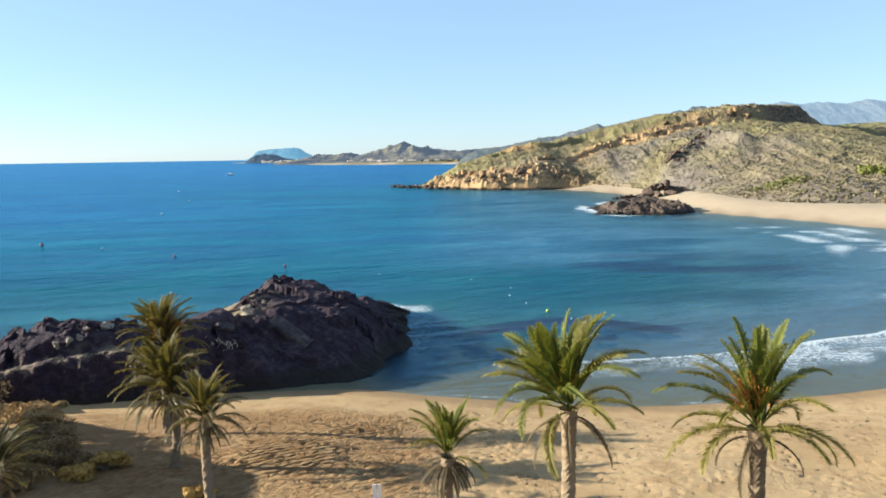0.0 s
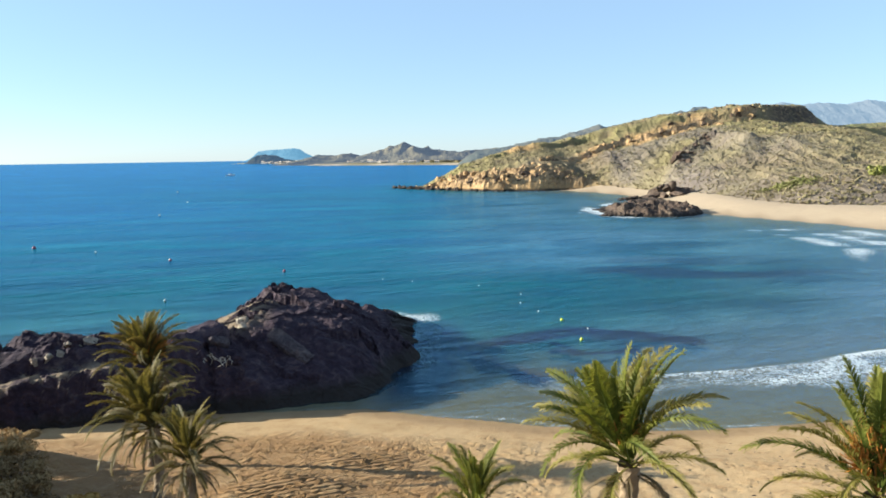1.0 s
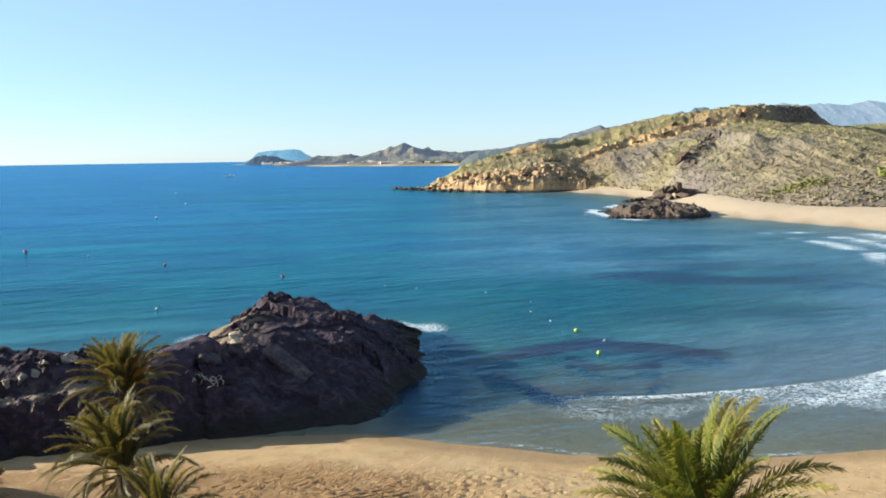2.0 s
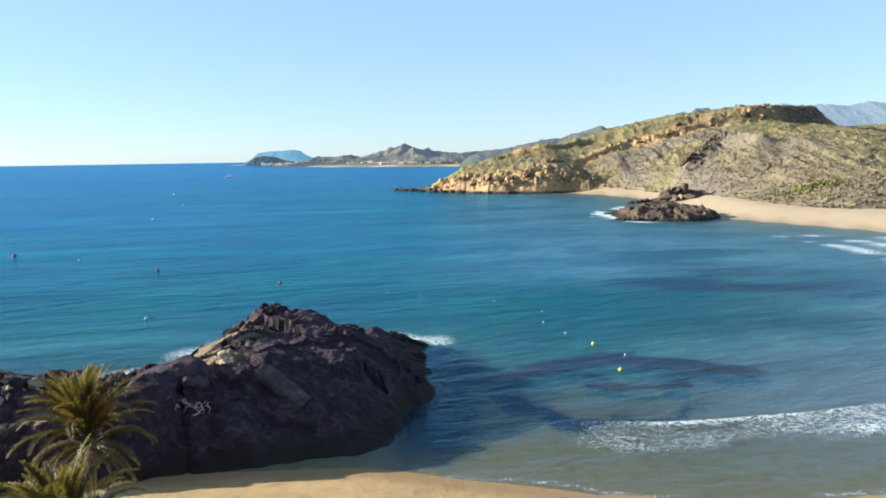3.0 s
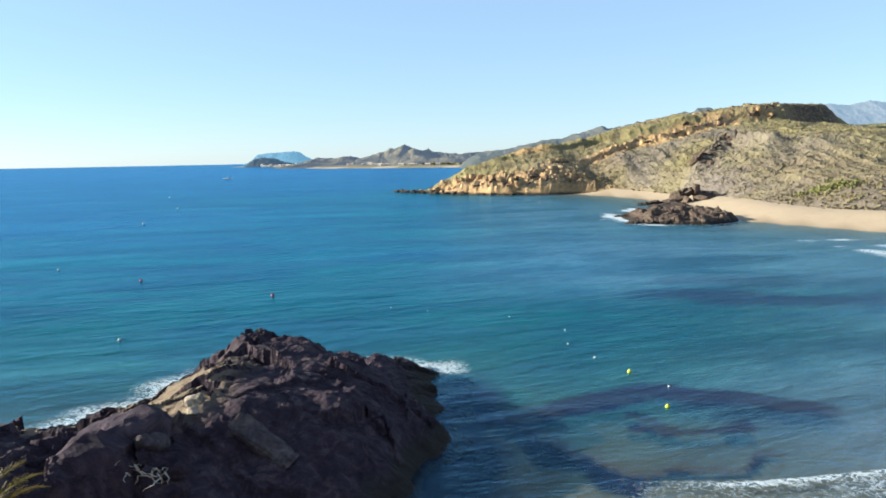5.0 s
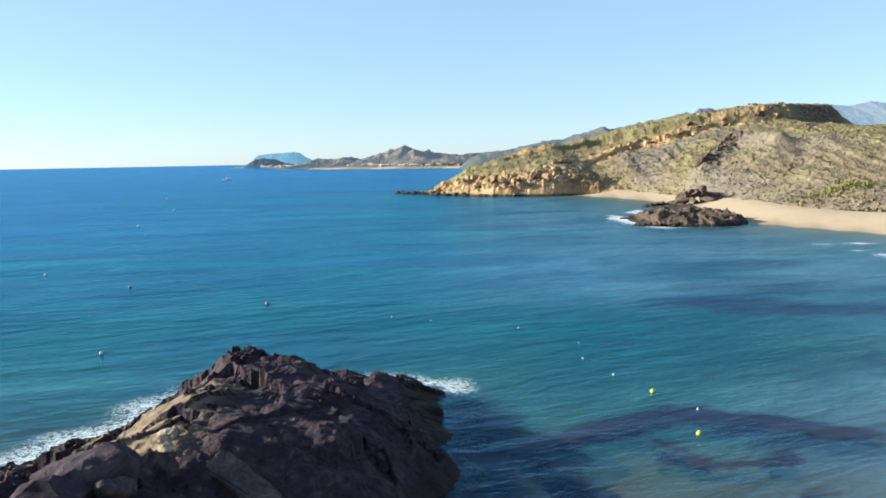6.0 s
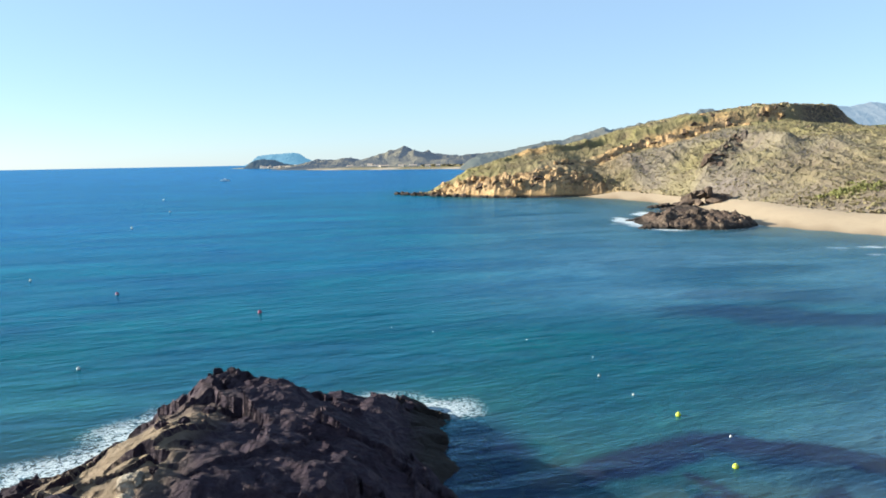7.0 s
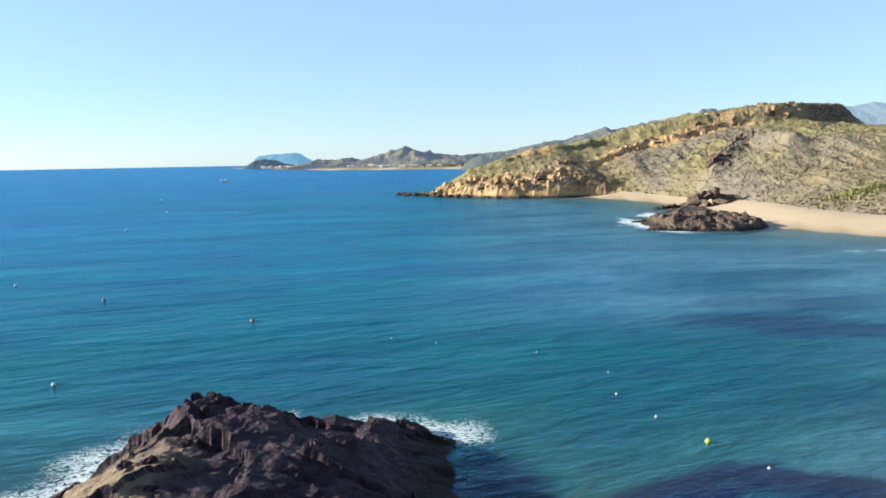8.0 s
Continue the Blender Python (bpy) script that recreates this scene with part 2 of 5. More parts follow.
def hill_material():
    m, t, b = material("hill_scrub_and_stone")
    w = place(t)
    big, med, fine = grain(t, w, 0.018, 5, 0.6, 0.6), grain(t, w, 0.11, 7, 0.66, 0.5), grain(t, w, 0.7, 6, 0.72)
    earth = ramp(t, med, (0.30, (0.130, 0.102, 0.062)), (0.52, (0.190, 0.150, 0.092)), (0.72, (0.252, 0.202, 0.128)))
    scree = ramp(t, med, (0.32, (0.120, 0.098, 0.086)), (0.65, (0.205, 0.170, 0.148)))
    green = ramp(t, fine, (0.36, (0.138, 0.124, 0.050)), (0.66, (0.260, 0.225, 0.094)))
    col = mix(t, attr(t, "scree"), earth, scree)
    col = mix(t, calc(t, "MULTIPLY", attr(t, "green"), grey(t, med, 0.32, 0.54)), col, green)
    col = mix(t, calc(t, "MULTIPLY", attr(t, "ochre"), grey(t, fine, 0.34, 0.52)), col, (0.42, 0.255, 0.105))
    steep = calc(t, "MULTIPLY", ramp(t, slope_of(t), (0.58, (1, 1, 1)), (0.84, (0, 0, 0))), attr(t, "stone"))
    cliff = ramp(t, grain(t, place(t, (1, 1, 1.6)), 0.42, 7, 0.74, 0.6), (0.34, (0.085, 0.056, 0.038)), (0.46, (0.30, 0.200, 0.110)), (0.64, (0.52, 0.360, 0.195)))
    col = mix(t, steep, col, cliff)
    # dark rock, and the scarp's shade put into the colour
    col = mix(t, calc(t, "MULTIPLY", attr(t, "basalt_and_shade"), grey(t, fine, 0.30, 0.55)), col, (0.066, 0.053, 0.048))
    col = mix(t, calc(t, "MULTIPLY", grey(t, fine, 0.58, 0.72), 0.6), col, (0.105, 0.098, 0.052))
    high = node(t, "ShaderNodeSeparateXYZ", {0: node(t, "ShaderNodeNewGeometry").outputs["Position"]}).outputs[2]
    splash = ramp(t, calc(t, "ADD", calc(t, "MULTIPLY", high, 0.4), calc(t, "MULTIPLY", fine, 0.4)), (0.40, (1, 1, 1)), (0.75, (0, 0, 0)))
    col = mix(t, splash, col, (0.035, 0.028, 0.024))
    t.links.new(col, b.inputs["Base Color"])
    b.inputs["Roughness"].default_value = 0.95
    b.inputs["Specular IOR Level"].default_value = 0.15
    n = bump(t, None, med, 2.2, 0.9)
    bump(t, b, fine, 0.7, 0.9, n)
    return m


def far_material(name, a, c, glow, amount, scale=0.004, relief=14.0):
    """Far land behind kilometres of air: ground colours, with the air's haze put in as emission."""
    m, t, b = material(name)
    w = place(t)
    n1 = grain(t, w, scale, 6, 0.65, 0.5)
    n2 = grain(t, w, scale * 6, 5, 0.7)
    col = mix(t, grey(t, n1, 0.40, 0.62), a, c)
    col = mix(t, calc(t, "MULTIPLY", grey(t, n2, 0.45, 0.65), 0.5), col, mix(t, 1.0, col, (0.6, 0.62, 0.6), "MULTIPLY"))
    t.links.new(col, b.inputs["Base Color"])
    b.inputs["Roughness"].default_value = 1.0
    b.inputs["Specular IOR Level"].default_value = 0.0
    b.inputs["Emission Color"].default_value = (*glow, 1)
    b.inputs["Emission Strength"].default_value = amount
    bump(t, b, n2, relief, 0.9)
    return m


def plain(name, a, c, scale=6.0, rough=0.7, relief=0.01, metal=0.0, sheen=0.3):
    m, t, b = material(name)
    w = place(t)
    n1, n2 = grain(t, w, scale, 5, 0.65), grain(t, w, scale * 6, 4, 0.7)
    info = node(t, "ShaderNodeObjectInfo").outputs["Random"]
    f = calc(t, "ADD", calc(t, "MULTIPLY", n1, 0.7), calc(t, "MULTIPLY", info, 0.3))
    col = mix(t, grey(t, f, 0.3, 0.7), a, c)
    col = mix(t, calc(t, "MULTIPLY", grey(t, n2, 0.5, 0.7), 0.35), col, mix(t, 1.0, col, (0.55, 0.53, 0.5), "MULTIPLY"))
    t.links.new(col, b.inputs["Base Color"])
    b.inputs["Roughness"].default_value, b.inputs["Metallic"].default_value = rough, metal
    b.inputs["Specular IOR Level"].default_value = sheen
    if relief:
        bump(t, b, n2, relief, 0.8)
    return m


def leaf_material(name, a, c, tip):
    """Palm leaf: colour runs along the frond and differs frond by frond."""
    m, t, b = material(name)
    info = node(t, "ShaderNodeObjectInfo").outputs["Random"]
    n = grain(t, place(t), 2.2, 4, 0.6)
    col = mix(t, calc(t, "ADD", calc(t, "MULTIPLY", n, 0.6), calc(t, "MULTIPLY", info, 0.4)), a, c)
    col = mix(t, calc(t, "MULTIPLY", calc(t, "POWER", attr(t, "along"), 2.0), 0.8), col, tip)
    t.links.new(col, b.inputs["Base Color"])
    b.inputs["Roughness"].default_value = 0.55
    b.inputs["Specular IOR Level"].default_value = 0.2
    out = t.nodes["Material Output"]
    trans = node(t, "ShaderNodeBsdfTranslucent", {"Color": mix(t, 1.0, col, (1.3, 1.25, 0.6), "MULTIPLY")})
    both = node(t, "ShaderNodeMixShader", {0: 0.38, 1: b.outputs[0], 2: trans.outputs[0]})
    t.links.new(both.outputs[0], out.inputs[0])
    return m


M_GROUND = ground_material()
M_WATER = water_material()
M_ROCK = rock_material("dark_volcanic_rock", (0.0215, 0.0148, 0.0235), (0.0420, 0.0295, 0.0410), (0.098, 0.070, 0.072), 1.0, 0.60, 0.7, (0.200, 0.152, 0.104))
M_PALE = rock_material("pale_weathered_rock", (0.200, 0.160, 0.118), (0.340, 0.285, 0.215), (0.460, 0.400, 0.315), 1.5, 0.6, 0)
M_ISLET = rock_material("dark_islet_rock", (0.024, 0.017, 0.014), (0.092, 0.067, 0.052), (0.230, 0.172, 0.118), 0.55, 0.6, 0.5)
M_SLAB = rock_material("grey_weathered_rock", (0.040, 0.031, 0.036), (0.078, 0.063, 0.066), (0.150, 0.120, 0.110), 1.2, 0.6, 0)
M_OCHRE = rock_material("ochre_cliff_rock", (0.11, 0.072, 0.040), (0.36, 0.240, 0.118), (0.54, 0.385, 0.200), 0.5, 0.55, 0.8)
M_CLIFF = rock_material("brown_cliff_rock", (0.0360, 0.0260, 0.0220), (0.0900, 0.0640, 0.0470), (0.2000, 0.1420, 0.0880), 0.5, 0.6, 0)
M_HILL = hill_material()
M_TRUNK = plain("palm_trunk_bark", (0.135, 0.094, 0.058), (0.255, 0.192, 0.124), 5.0, 0.95, 0.03)
M_GREEN = leaf_material("palm_leaf_green", (0.030, 0.048, 0.008), (0.112, 0.132, 0.020), (0.240, 0.230, 0.050))
M_OLIVE = leaf_material("palm_leaf_olive", (0.070, 0.072, 0.013), (0.190, 0.168, 0.032), (0.290, 0.235, 0.066))
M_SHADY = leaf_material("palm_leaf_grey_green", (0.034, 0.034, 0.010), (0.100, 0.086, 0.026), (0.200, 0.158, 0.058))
M_DUST = leaf_material("palm_leaf_dusty", (0.048, 0.040, 0.014), (0.108, 0.084, 0.031), (0.185, 0.142, 0.060))
M_DRY = leaf_material("palm_leaf_dry", (0.0918, 0.0648, 0.0331), (0.1517, 0.1116, 0.0626), (0.1746, 0.1339, 0.0850))
M_FRUIT = plain("orange_fruit_stalk", (0.32, 0.10, 0.015), (0.44, 0.20, 0.036), 9.0, 0.6, 0.005)
M_SHRUB = plain("scrub_leaf", (0.122, 0.108, 0.052), (0.205, 0.172, 0.088), 0.35, 0.9, 0.0)
M_DRYBUSH = plain("dry_bush_twig", (0.1200, 0.0760, 0.0330), (0.3800, 0.2550, 0.1080), 0.8, 0.95, 0.0)
M_DRYSCRUB = plain("dry_scrub_leaf", (0.135, 0.108, 0.066), (0.225, 0.180, 0.112), 0.35, 0.95, 0.0)
M_YELLOW = plain("yellow_buoy_plastic", (0.33, 0.37, 0.03), (0.40, 0.42, 0.04), 8.0, 0.35, 0.0, 0, 0.5)
M_RED = plain("red_buoy_plastic", (0.16, 0.010, 0.045), (0.21, 0.018, 0.06), 8.0, 0.35, 0.0, 0, 0.5)
M_WHITE = plain("white_painted_plastic", (0.72, 0.72, 0.70), (0.80, 0.80, 0.79), 8.0, 0.4, 0.0, 0, 0.5)
M_FLOAT = plain("weathered_white_float", (0.34, 0.36, 0.36), (0.44, 0.45, 0.44), 8.0, 0.5, 0.0)
M_DARK = plain("dark_rubber", (0.03, 0.03, 0.035), (0.05, 0.05, 0.055), 8.0, 0.6, 0.0)
M_WALL = plain("white_plaster", (0.42, 0.38, 0.33), (0.60, 0.56, 0.52), 0.3, 0.9, 0.0)
M_ROOF = plain("tile_roof", (0.42, 0.32, 0.25), (0.50, 0.42, 0.35), 0.5, 0.9, 0.0)
M_PANE = plain("dark_window_glass", (0.03, 0.04, 0.05), (0.05, 0.06, 0.08), 1.0, 0.1, 0.0, 0, 0.5)
M_PALEWOOD = plain("bleached_wood", (0.26, 0.22, 0.18), (0.40, 0.36, 0.30), 6.0, 0.9, 0.0)
M_TWIG = plain("weathered_wood", (0.10, 0.07, 0.045), (0.22, 0.17, 0.12), 6.0, 0.95, 0.0)
# far land, with haze put in as a bluish glow
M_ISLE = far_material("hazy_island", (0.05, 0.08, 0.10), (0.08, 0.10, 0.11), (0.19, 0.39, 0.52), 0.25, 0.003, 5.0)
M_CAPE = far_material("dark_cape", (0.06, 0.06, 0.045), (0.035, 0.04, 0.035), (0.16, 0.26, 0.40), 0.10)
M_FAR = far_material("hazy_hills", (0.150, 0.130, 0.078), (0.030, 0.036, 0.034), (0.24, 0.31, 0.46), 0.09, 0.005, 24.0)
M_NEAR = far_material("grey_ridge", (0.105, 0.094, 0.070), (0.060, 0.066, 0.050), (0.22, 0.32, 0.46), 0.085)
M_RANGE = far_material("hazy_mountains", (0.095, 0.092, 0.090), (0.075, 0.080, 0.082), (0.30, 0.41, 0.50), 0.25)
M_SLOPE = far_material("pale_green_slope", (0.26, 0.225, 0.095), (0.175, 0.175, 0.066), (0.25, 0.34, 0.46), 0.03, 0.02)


# ---- ground and sea ----
COAST = [(-3000, 20), (-60, 40), (-36, 44), (-25, 44), (-12, 44.8), (-4, 45.2), (-1.4, 44.4), (1, 43.6), (4.4, 42.7), (7, 41.9),
         (13.5, 41.0), (17, 41.05), (21, 41.6), (25, 42.1), (29, 43), (32.2, 43.9), (45, 48), (60, 58), (78, 78), (90, 105),
         (95, 125), (92, 142), (87, 157.5), (80.3, 170.5), (73.5, 181.5), (68.5, 190), (69, 215), (72, 245), (71, 273), (66, 296), (57, 314),
         (46, 334), (34, 334), (22, 345), (14, 370), (30, 420), (80, 480)]
COAST_FAR = [(200, 700), (120, 1100), (0, 1260), (-120, 1330), (-260, 1450), (-400, 1800), (-540, 2150), (-700, 2250), (-650, 2600),
             (-300, 3500), (200, 4990), (6000, 6000), (6000, -600), (-3000, -600)]
LAND = COAST + COAST_FAR
# footprint and crest of the rock outcrop by the beach
OUTCROP = [(-62, 50), (-62, 41), (-40, 40.5), (-27, 40.0), (-20, 42.4), (-15, 44.3), (-10.5, 45.4), (-5, 46.6), (-2.8, 50), (-1.5, 57), (-1.5, 62), (-2, 66),
           (-2.6, 71), (-4.6, 73.2), (-9, 73.8), (-13, 73), (-18, 70.3), (-20.6, 66), (-22, 61), (-24.5, 56), (-29, 51.5)]
# dark seagrass beds, the first two painting in the outcrop's shadow: x, y, half width, half length, strength
BEDS_AND_SHADE = [(-0.7, 54.2, 3.5, 9.0, 1.0), (0.0, 63, 3.2, 6.5, 1.0), (16.5, 63.2, 5.0, 2.2, 0.9), (20, 60.2, 4.5, 1.8, 0.5), (42, 95, 20, 4.5, 0.75), (58, 103, 12, 4, 0.2), (37, 108, 12, 3.5, 0.4), (28, 98, 8, 2.4, 0.4), (12, 158, 30, 7, 0.2), (52, 88, 9, 3, 0.3)]


def shore_distance(x, y):
    d, _ = seg_dist(x, y, LAND, True)
    return np.where(inside(x, y, LAND), d, -d)


# winding strips of seagrass: line, half width
ARCS = [([(3.0, 60.5), (4.3, 57.0), (5.2, 54.0), (6.5, 52.0), (8.4, 51.3)], 0.95), ([(3.2, 60.8), (5.4, 61.0), (9.2, 63.4), (14.5, 65.0), (18.5, 63.8), (23, 61.3)], 1.35),
        ([(8.4, 51.4), (10.6, 52.4), (13.9, 53.4), (17, 54.4)], 0.4), ([(10.5, 58.2), (13.5, 57.0), (17, 58.6)], 0.55), ([(10, 61.2), (12, 58.6), (12.6, 56.6)], 0.4)]


def weed_and_shade_at(x, y):
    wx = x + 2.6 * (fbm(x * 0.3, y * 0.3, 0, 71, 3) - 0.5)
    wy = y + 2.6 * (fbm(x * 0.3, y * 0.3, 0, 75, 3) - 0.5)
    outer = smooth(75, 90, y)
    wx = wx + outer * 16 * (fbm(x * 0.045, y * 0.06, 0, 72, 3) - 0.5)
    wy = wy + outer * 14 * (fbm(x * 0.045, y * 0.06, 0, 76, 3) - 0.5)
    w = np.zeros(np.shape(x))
    for bx, by, rx, ry, s in BEDS_AND_SHADE:
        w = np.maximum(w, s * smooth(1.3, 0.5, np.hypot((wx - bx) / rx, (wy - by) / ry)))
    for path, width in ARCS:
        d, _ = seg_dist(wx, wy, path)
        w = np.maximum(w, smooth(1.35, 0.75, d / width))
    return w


def ground_height(x, y, fine=True):
    """Height of the land and the seabed."""
    x, y = np.asarray(x, float), np.asarray(y, float)
    d = shore_distance(x, y)
    w = smooth(2, 9, d) * smooth(60, 48, y)
    d = d * (1 - w) + (43.0 - y) * w
    up = np.where(d < 4, 0.105 * d, 0.42 + 0.185 * (d - 4))
    up = np.where(d > 16, 2.64 + 0.10 * (d - 16), up)
    up = np.minimum(up, np.where(y > 110, 2.0, 4.6) + 0.8 * vnoise(x * 0.02, y * 0.02, 0, 5))
    down = np.where(d > -10, 0.030 * d, -0.30 + 0.055 * (d + 10))
    down = down * (1 - 0.30 * smooth(8, 36, x) * smooth(170, 90, y))
    h = np.where(d > 0, up, np.maximum(down, -14))
    h = h + np.where(d > 3, 0.30 * (vnoise(x * 0.16, y * 0.2, 0, 8) - 0.5) * smooth(3, 9, d), 0)
    # the dry bushes' bank; its unseen high part is shaped to shade the sand
    h = h + np.interp(y + 1.2 * vnoise(x * 0.4, y * 0.4, 0, 9), [23.2, 25.2, 28, 31, 32.6, 33.8], [0, 6.2, 6.0, 4.8, 2.6, 0]) * smooth(-21, -25.5, x) * smooth(-42, -33, x) + 0.8 * smooth(4, 1, np.hypot((x + 20) / 1.2, (y - 33)))
    if fine:
        dry = smooth(1.5, 4.5, d)
        h = h + dry * (0.05 * (fbm(x * 0.9, y * 0.9, 0, 12, 3) - 0.5) + 0.03 * (fbm(x * 2.6, y * 2.6, 0, 13, 3, True) - 0.5))
    return h


gx = spread(-22, 35, 0.17, -4500, 5200, 1.10)
gy = spread(16, 45, 0.17, -560, 5400, 1.07)
X, Y = np.meshgrid(gx, gy)
Z = ground_height(X, Y)
shore = shore_distance(X, Y)
# footprints trodden into the dry sand
rng = np.random.default_rng(4)
steps = []
for _ in range(120):
    px, py, heading = rng.uniform(-14, 34), rng.uniform(18, 38), rng.uniform(0, 2 * math.pi)
    for k in range(rng.integers(8, 30)):
        heading += rng.normal(0, 0.15)
        px, py = px + 0.62 * math.cos(heading), py + 0.62 * math.sin(heading)
        side = 0.13 * (-1) ** k
        steps.append((px - side * math.sin(heading), py + side * math.cos(heading), rng.uniform(0.13, 0.2)))
for _ in range(900):
    steps.append((rng.uniform(-13, 6), rng.uniform(24, 38), rng.uniform(0.14, 0.26)))
for px, py, r in steps:
    i0, i1 = np.searchsorted(gx, (px - 2 * r, px + 2 * r))
    j0, j1 = np.searchsorted(gy, (py - 2 * r, py + 2 * r))
    if i0 > 2 and i1 < len(gx) - 2 and j0 > 2 and j1 < len(gy) - 2 and i1 > i0 and j1 > j0:
        q = np.hypot(X[j0:j1, i0:i1] - px, Y[j0:j1, i0:i1] - py) / r
        Z[j0:j1, i0:i1] += np.where(shore[j0:j1, i0:i1] > 3.0, -0.085 * np.exp(-q * q * 2.2) + 0.03 * np.exp(-(q - 1.25) ** 2 * 6), 0)
me, used = grid_mesh("ground", X, Y, Z)
attribute(me, "wet", smooth(2.2, 0.6, shore + 0.9 * (vnoise(X * 0.3, Y * 0.3, 0, 31) - 0.5)))
attribute(me, "weed", weed_and_shade_at(X, Y))
attribute(me, "pale", smooth(100, 150, Y) + 0.6 * smooth(700, 1100, Y))
attribute(me, "raked", np.maximum(smooth(1.2, 0.5, np.hypot((X + 5.2) / 3.0, (Y - 28.6) / 3.2)), smooth(1.2, 0.5, np.hypot((X + 2.6) / 2.2, (Y - 34.2) / 1.8))))
attribute(me, "trodden", smooth(4.0, 6.5, shore + 2 * (vnoise(X * 0.3, Y * 0.3, 0, 34) - 0.5)) * smooth(3, -1, X + 4 * (vnoise(X * 0.2, Y * 0.2, 0, 35) - 0.5)) * smooth(60, 50, Y))
attribute(me, "scrub", smooth(26, 40, shore + 10 * (vnoise(X * 0.08, Y * 0.08, 0, 33) - 0.5)) * np.where(Y > 100, 1, smooth(28, 38, shore)))
tagged(part("ground", me, M_GROUND), "golden trodden beach sand sloping down into the bay", "ground", kind="structure")

wx = spread(-36, 46, 0.4, -4900, 5000, 1.07)
wy = spread(38, 112, 0.4, 36, 4995, 1.03, 60)
X, Y = np.meshgrid(wx, wy)
shore = shore_distance(X, Y)
rock_d, _ = seg_dist(X, Y, OUTCROP, True)
rock_d = np.where(inside(X, Y, OUTCROP), -rock_d, rock_d)
ISLET = [(43.5, 201), (44, 193), (46.5, 184.5), (51, 181.5), (58, 180.5), (64, 183), (68, 188), (70, 195), (70, 206), (71, 228), (74, 246), (71, 252), (66, 244), (61, 240), (63, 232), (60, 217), (52, 212), (47, 208)]
islet_d, _ = seg_dist(X, Y, ISLET, True)
wob = vnoise(X * 0.35, Y * 0.35, 0, 51) - 0.5
wob2 = vnoise(X * 0.12, Y * 0.12, 0, 52) - 0.5
off = -shore + 1.5 * wob2
crest_at = 9.6 + 0.06 * np.clip(X - 10, 0, 30) + 1.0 * wob2
along = smooth(3.0, 14.0, X + 6 * wob2) * np.where(X < 300, 1, 0) * smooth(150, 115, Y)
lace_zone = smooth(3.6, 7.0, off + 2.5 * wob) * smooth(crest_at + 0.5, crest_at - 0.4, off) * along
foam = (0.32 + 0.26 * vnoise(X * 0.4, Y * 0.8, 0, 54) + 0.14 * smooth(17, 27, X)) * lace_zone
crest_len = smooth(0.45, 0.70, vnoise(X * 0.10 + 3.2, 7.7, 0, 58) + 0.25 * smooth(9, 16, X) * smooth(40, 24, X))
crest = np.exp(-((off - crest_at) / 0.42) ** 2) * along
foam = np.maximum(foam, (0.86 + 0.16 * smooth(11, 17, X)) * crest * crest_len)
# second and third rollers in the corner of the bay
for extra, x_from in ((10, 36), (17, 44), (25, 56), (34, 64)):
    line = smooth(0.36, 0.56, fbm(X * 0.07, Y * 0.16, 0, 56, 4)) * np.exp(-((-shore - extra + 4 * wob2) / 3.6) ** 2) * smooth(x_from, x_from + 12, X) * np.where(Y < 150, 1, 0)
    foam = np.maximum(foam, 0.74 * line)
# wash along the sand
foam = np.maximum(foam, (0.42 + 0.14 * smooth(-2, 4, X)) * np.exp(-((-shore - 0.35 + 0.8 * wob) / 0.30) ** 2) * smooth(0.12, 0.36, vnoise(X * 0.16, Y * 0.16, 0, 55) - 0.42 * smooth(95, 130, Y)) * np.where(X < 300, 1, 0))
# surge on the seaward side of the rocks
sea_side = np.maximum(smooth(-13, -17, X + 0.25 * (Y - 70)) * smooth(53, 57, Y), smooth(68.5, 70.5, Y - 0.1 * X))
calm = 1 - smooth(-12.5, -11, X) * smooth(-8, -9.5, X) * 0.9
foam = np.maximum(foam, (0.74 * smooth(4.8 + 2.6 * smooth(-14, -20, X), 0.2, rock_d + 2.6 * wob) * sea_side * (0.92 + 0.08 * smooth(-12, -18, X))) * calm)
foam = np.maximum(foam, 0.88 * smooth(8.5, 0.3, islet_d + 3 * wob) * smooth(53, 46, X) * smooth(220, 210, Y))
foam = np.maximum(foam, 0.86 * smooth(1.3, 0.3, np.hypot((X - 44) / 6, (Y - 203) / 14) + wob))
foam = np.maximum(foam, 0.80 * smooth(1.3, 0.3, np.hypot((X - 53) / 5, (Y - 226) / 12) + wob))
foam = np.maximum(foam, 0.62 * smooth(2.0, 0.2, islet_d + 2 * wob))
Z = 0.16 * crest * (0.5 + 0.5 * crest_len) + 0.05 * foam * (vnoise(X * 1.6, Y * 1.6, 0, 57) - 0.2)
Z = Z + 0.05 * (fbm(X * 0.15, Y * 0.5, 0, 59, 3) - 0.5) * smooth(1, 8, -shore)
keep = (shore < 1.2)
keep = keep[:-1, :-1] | keep[1:, :-1] | keep[:-1, 1:] | keep[1:, 1:]
me, used = grid_mesh("water", X, Y, Z, keep)
depth = np.maximum(0.02, -ground_height(X, Y, False))
depth = np.maximum(depth, np.clip((np.hypot(X, Y) - 120) * 0.03, 0, 26) * smooth(-6, -70, shore))
attribute(me, "depth", depth.ravel()[used])
attribute(me, "foam", foam.ravel()[used])
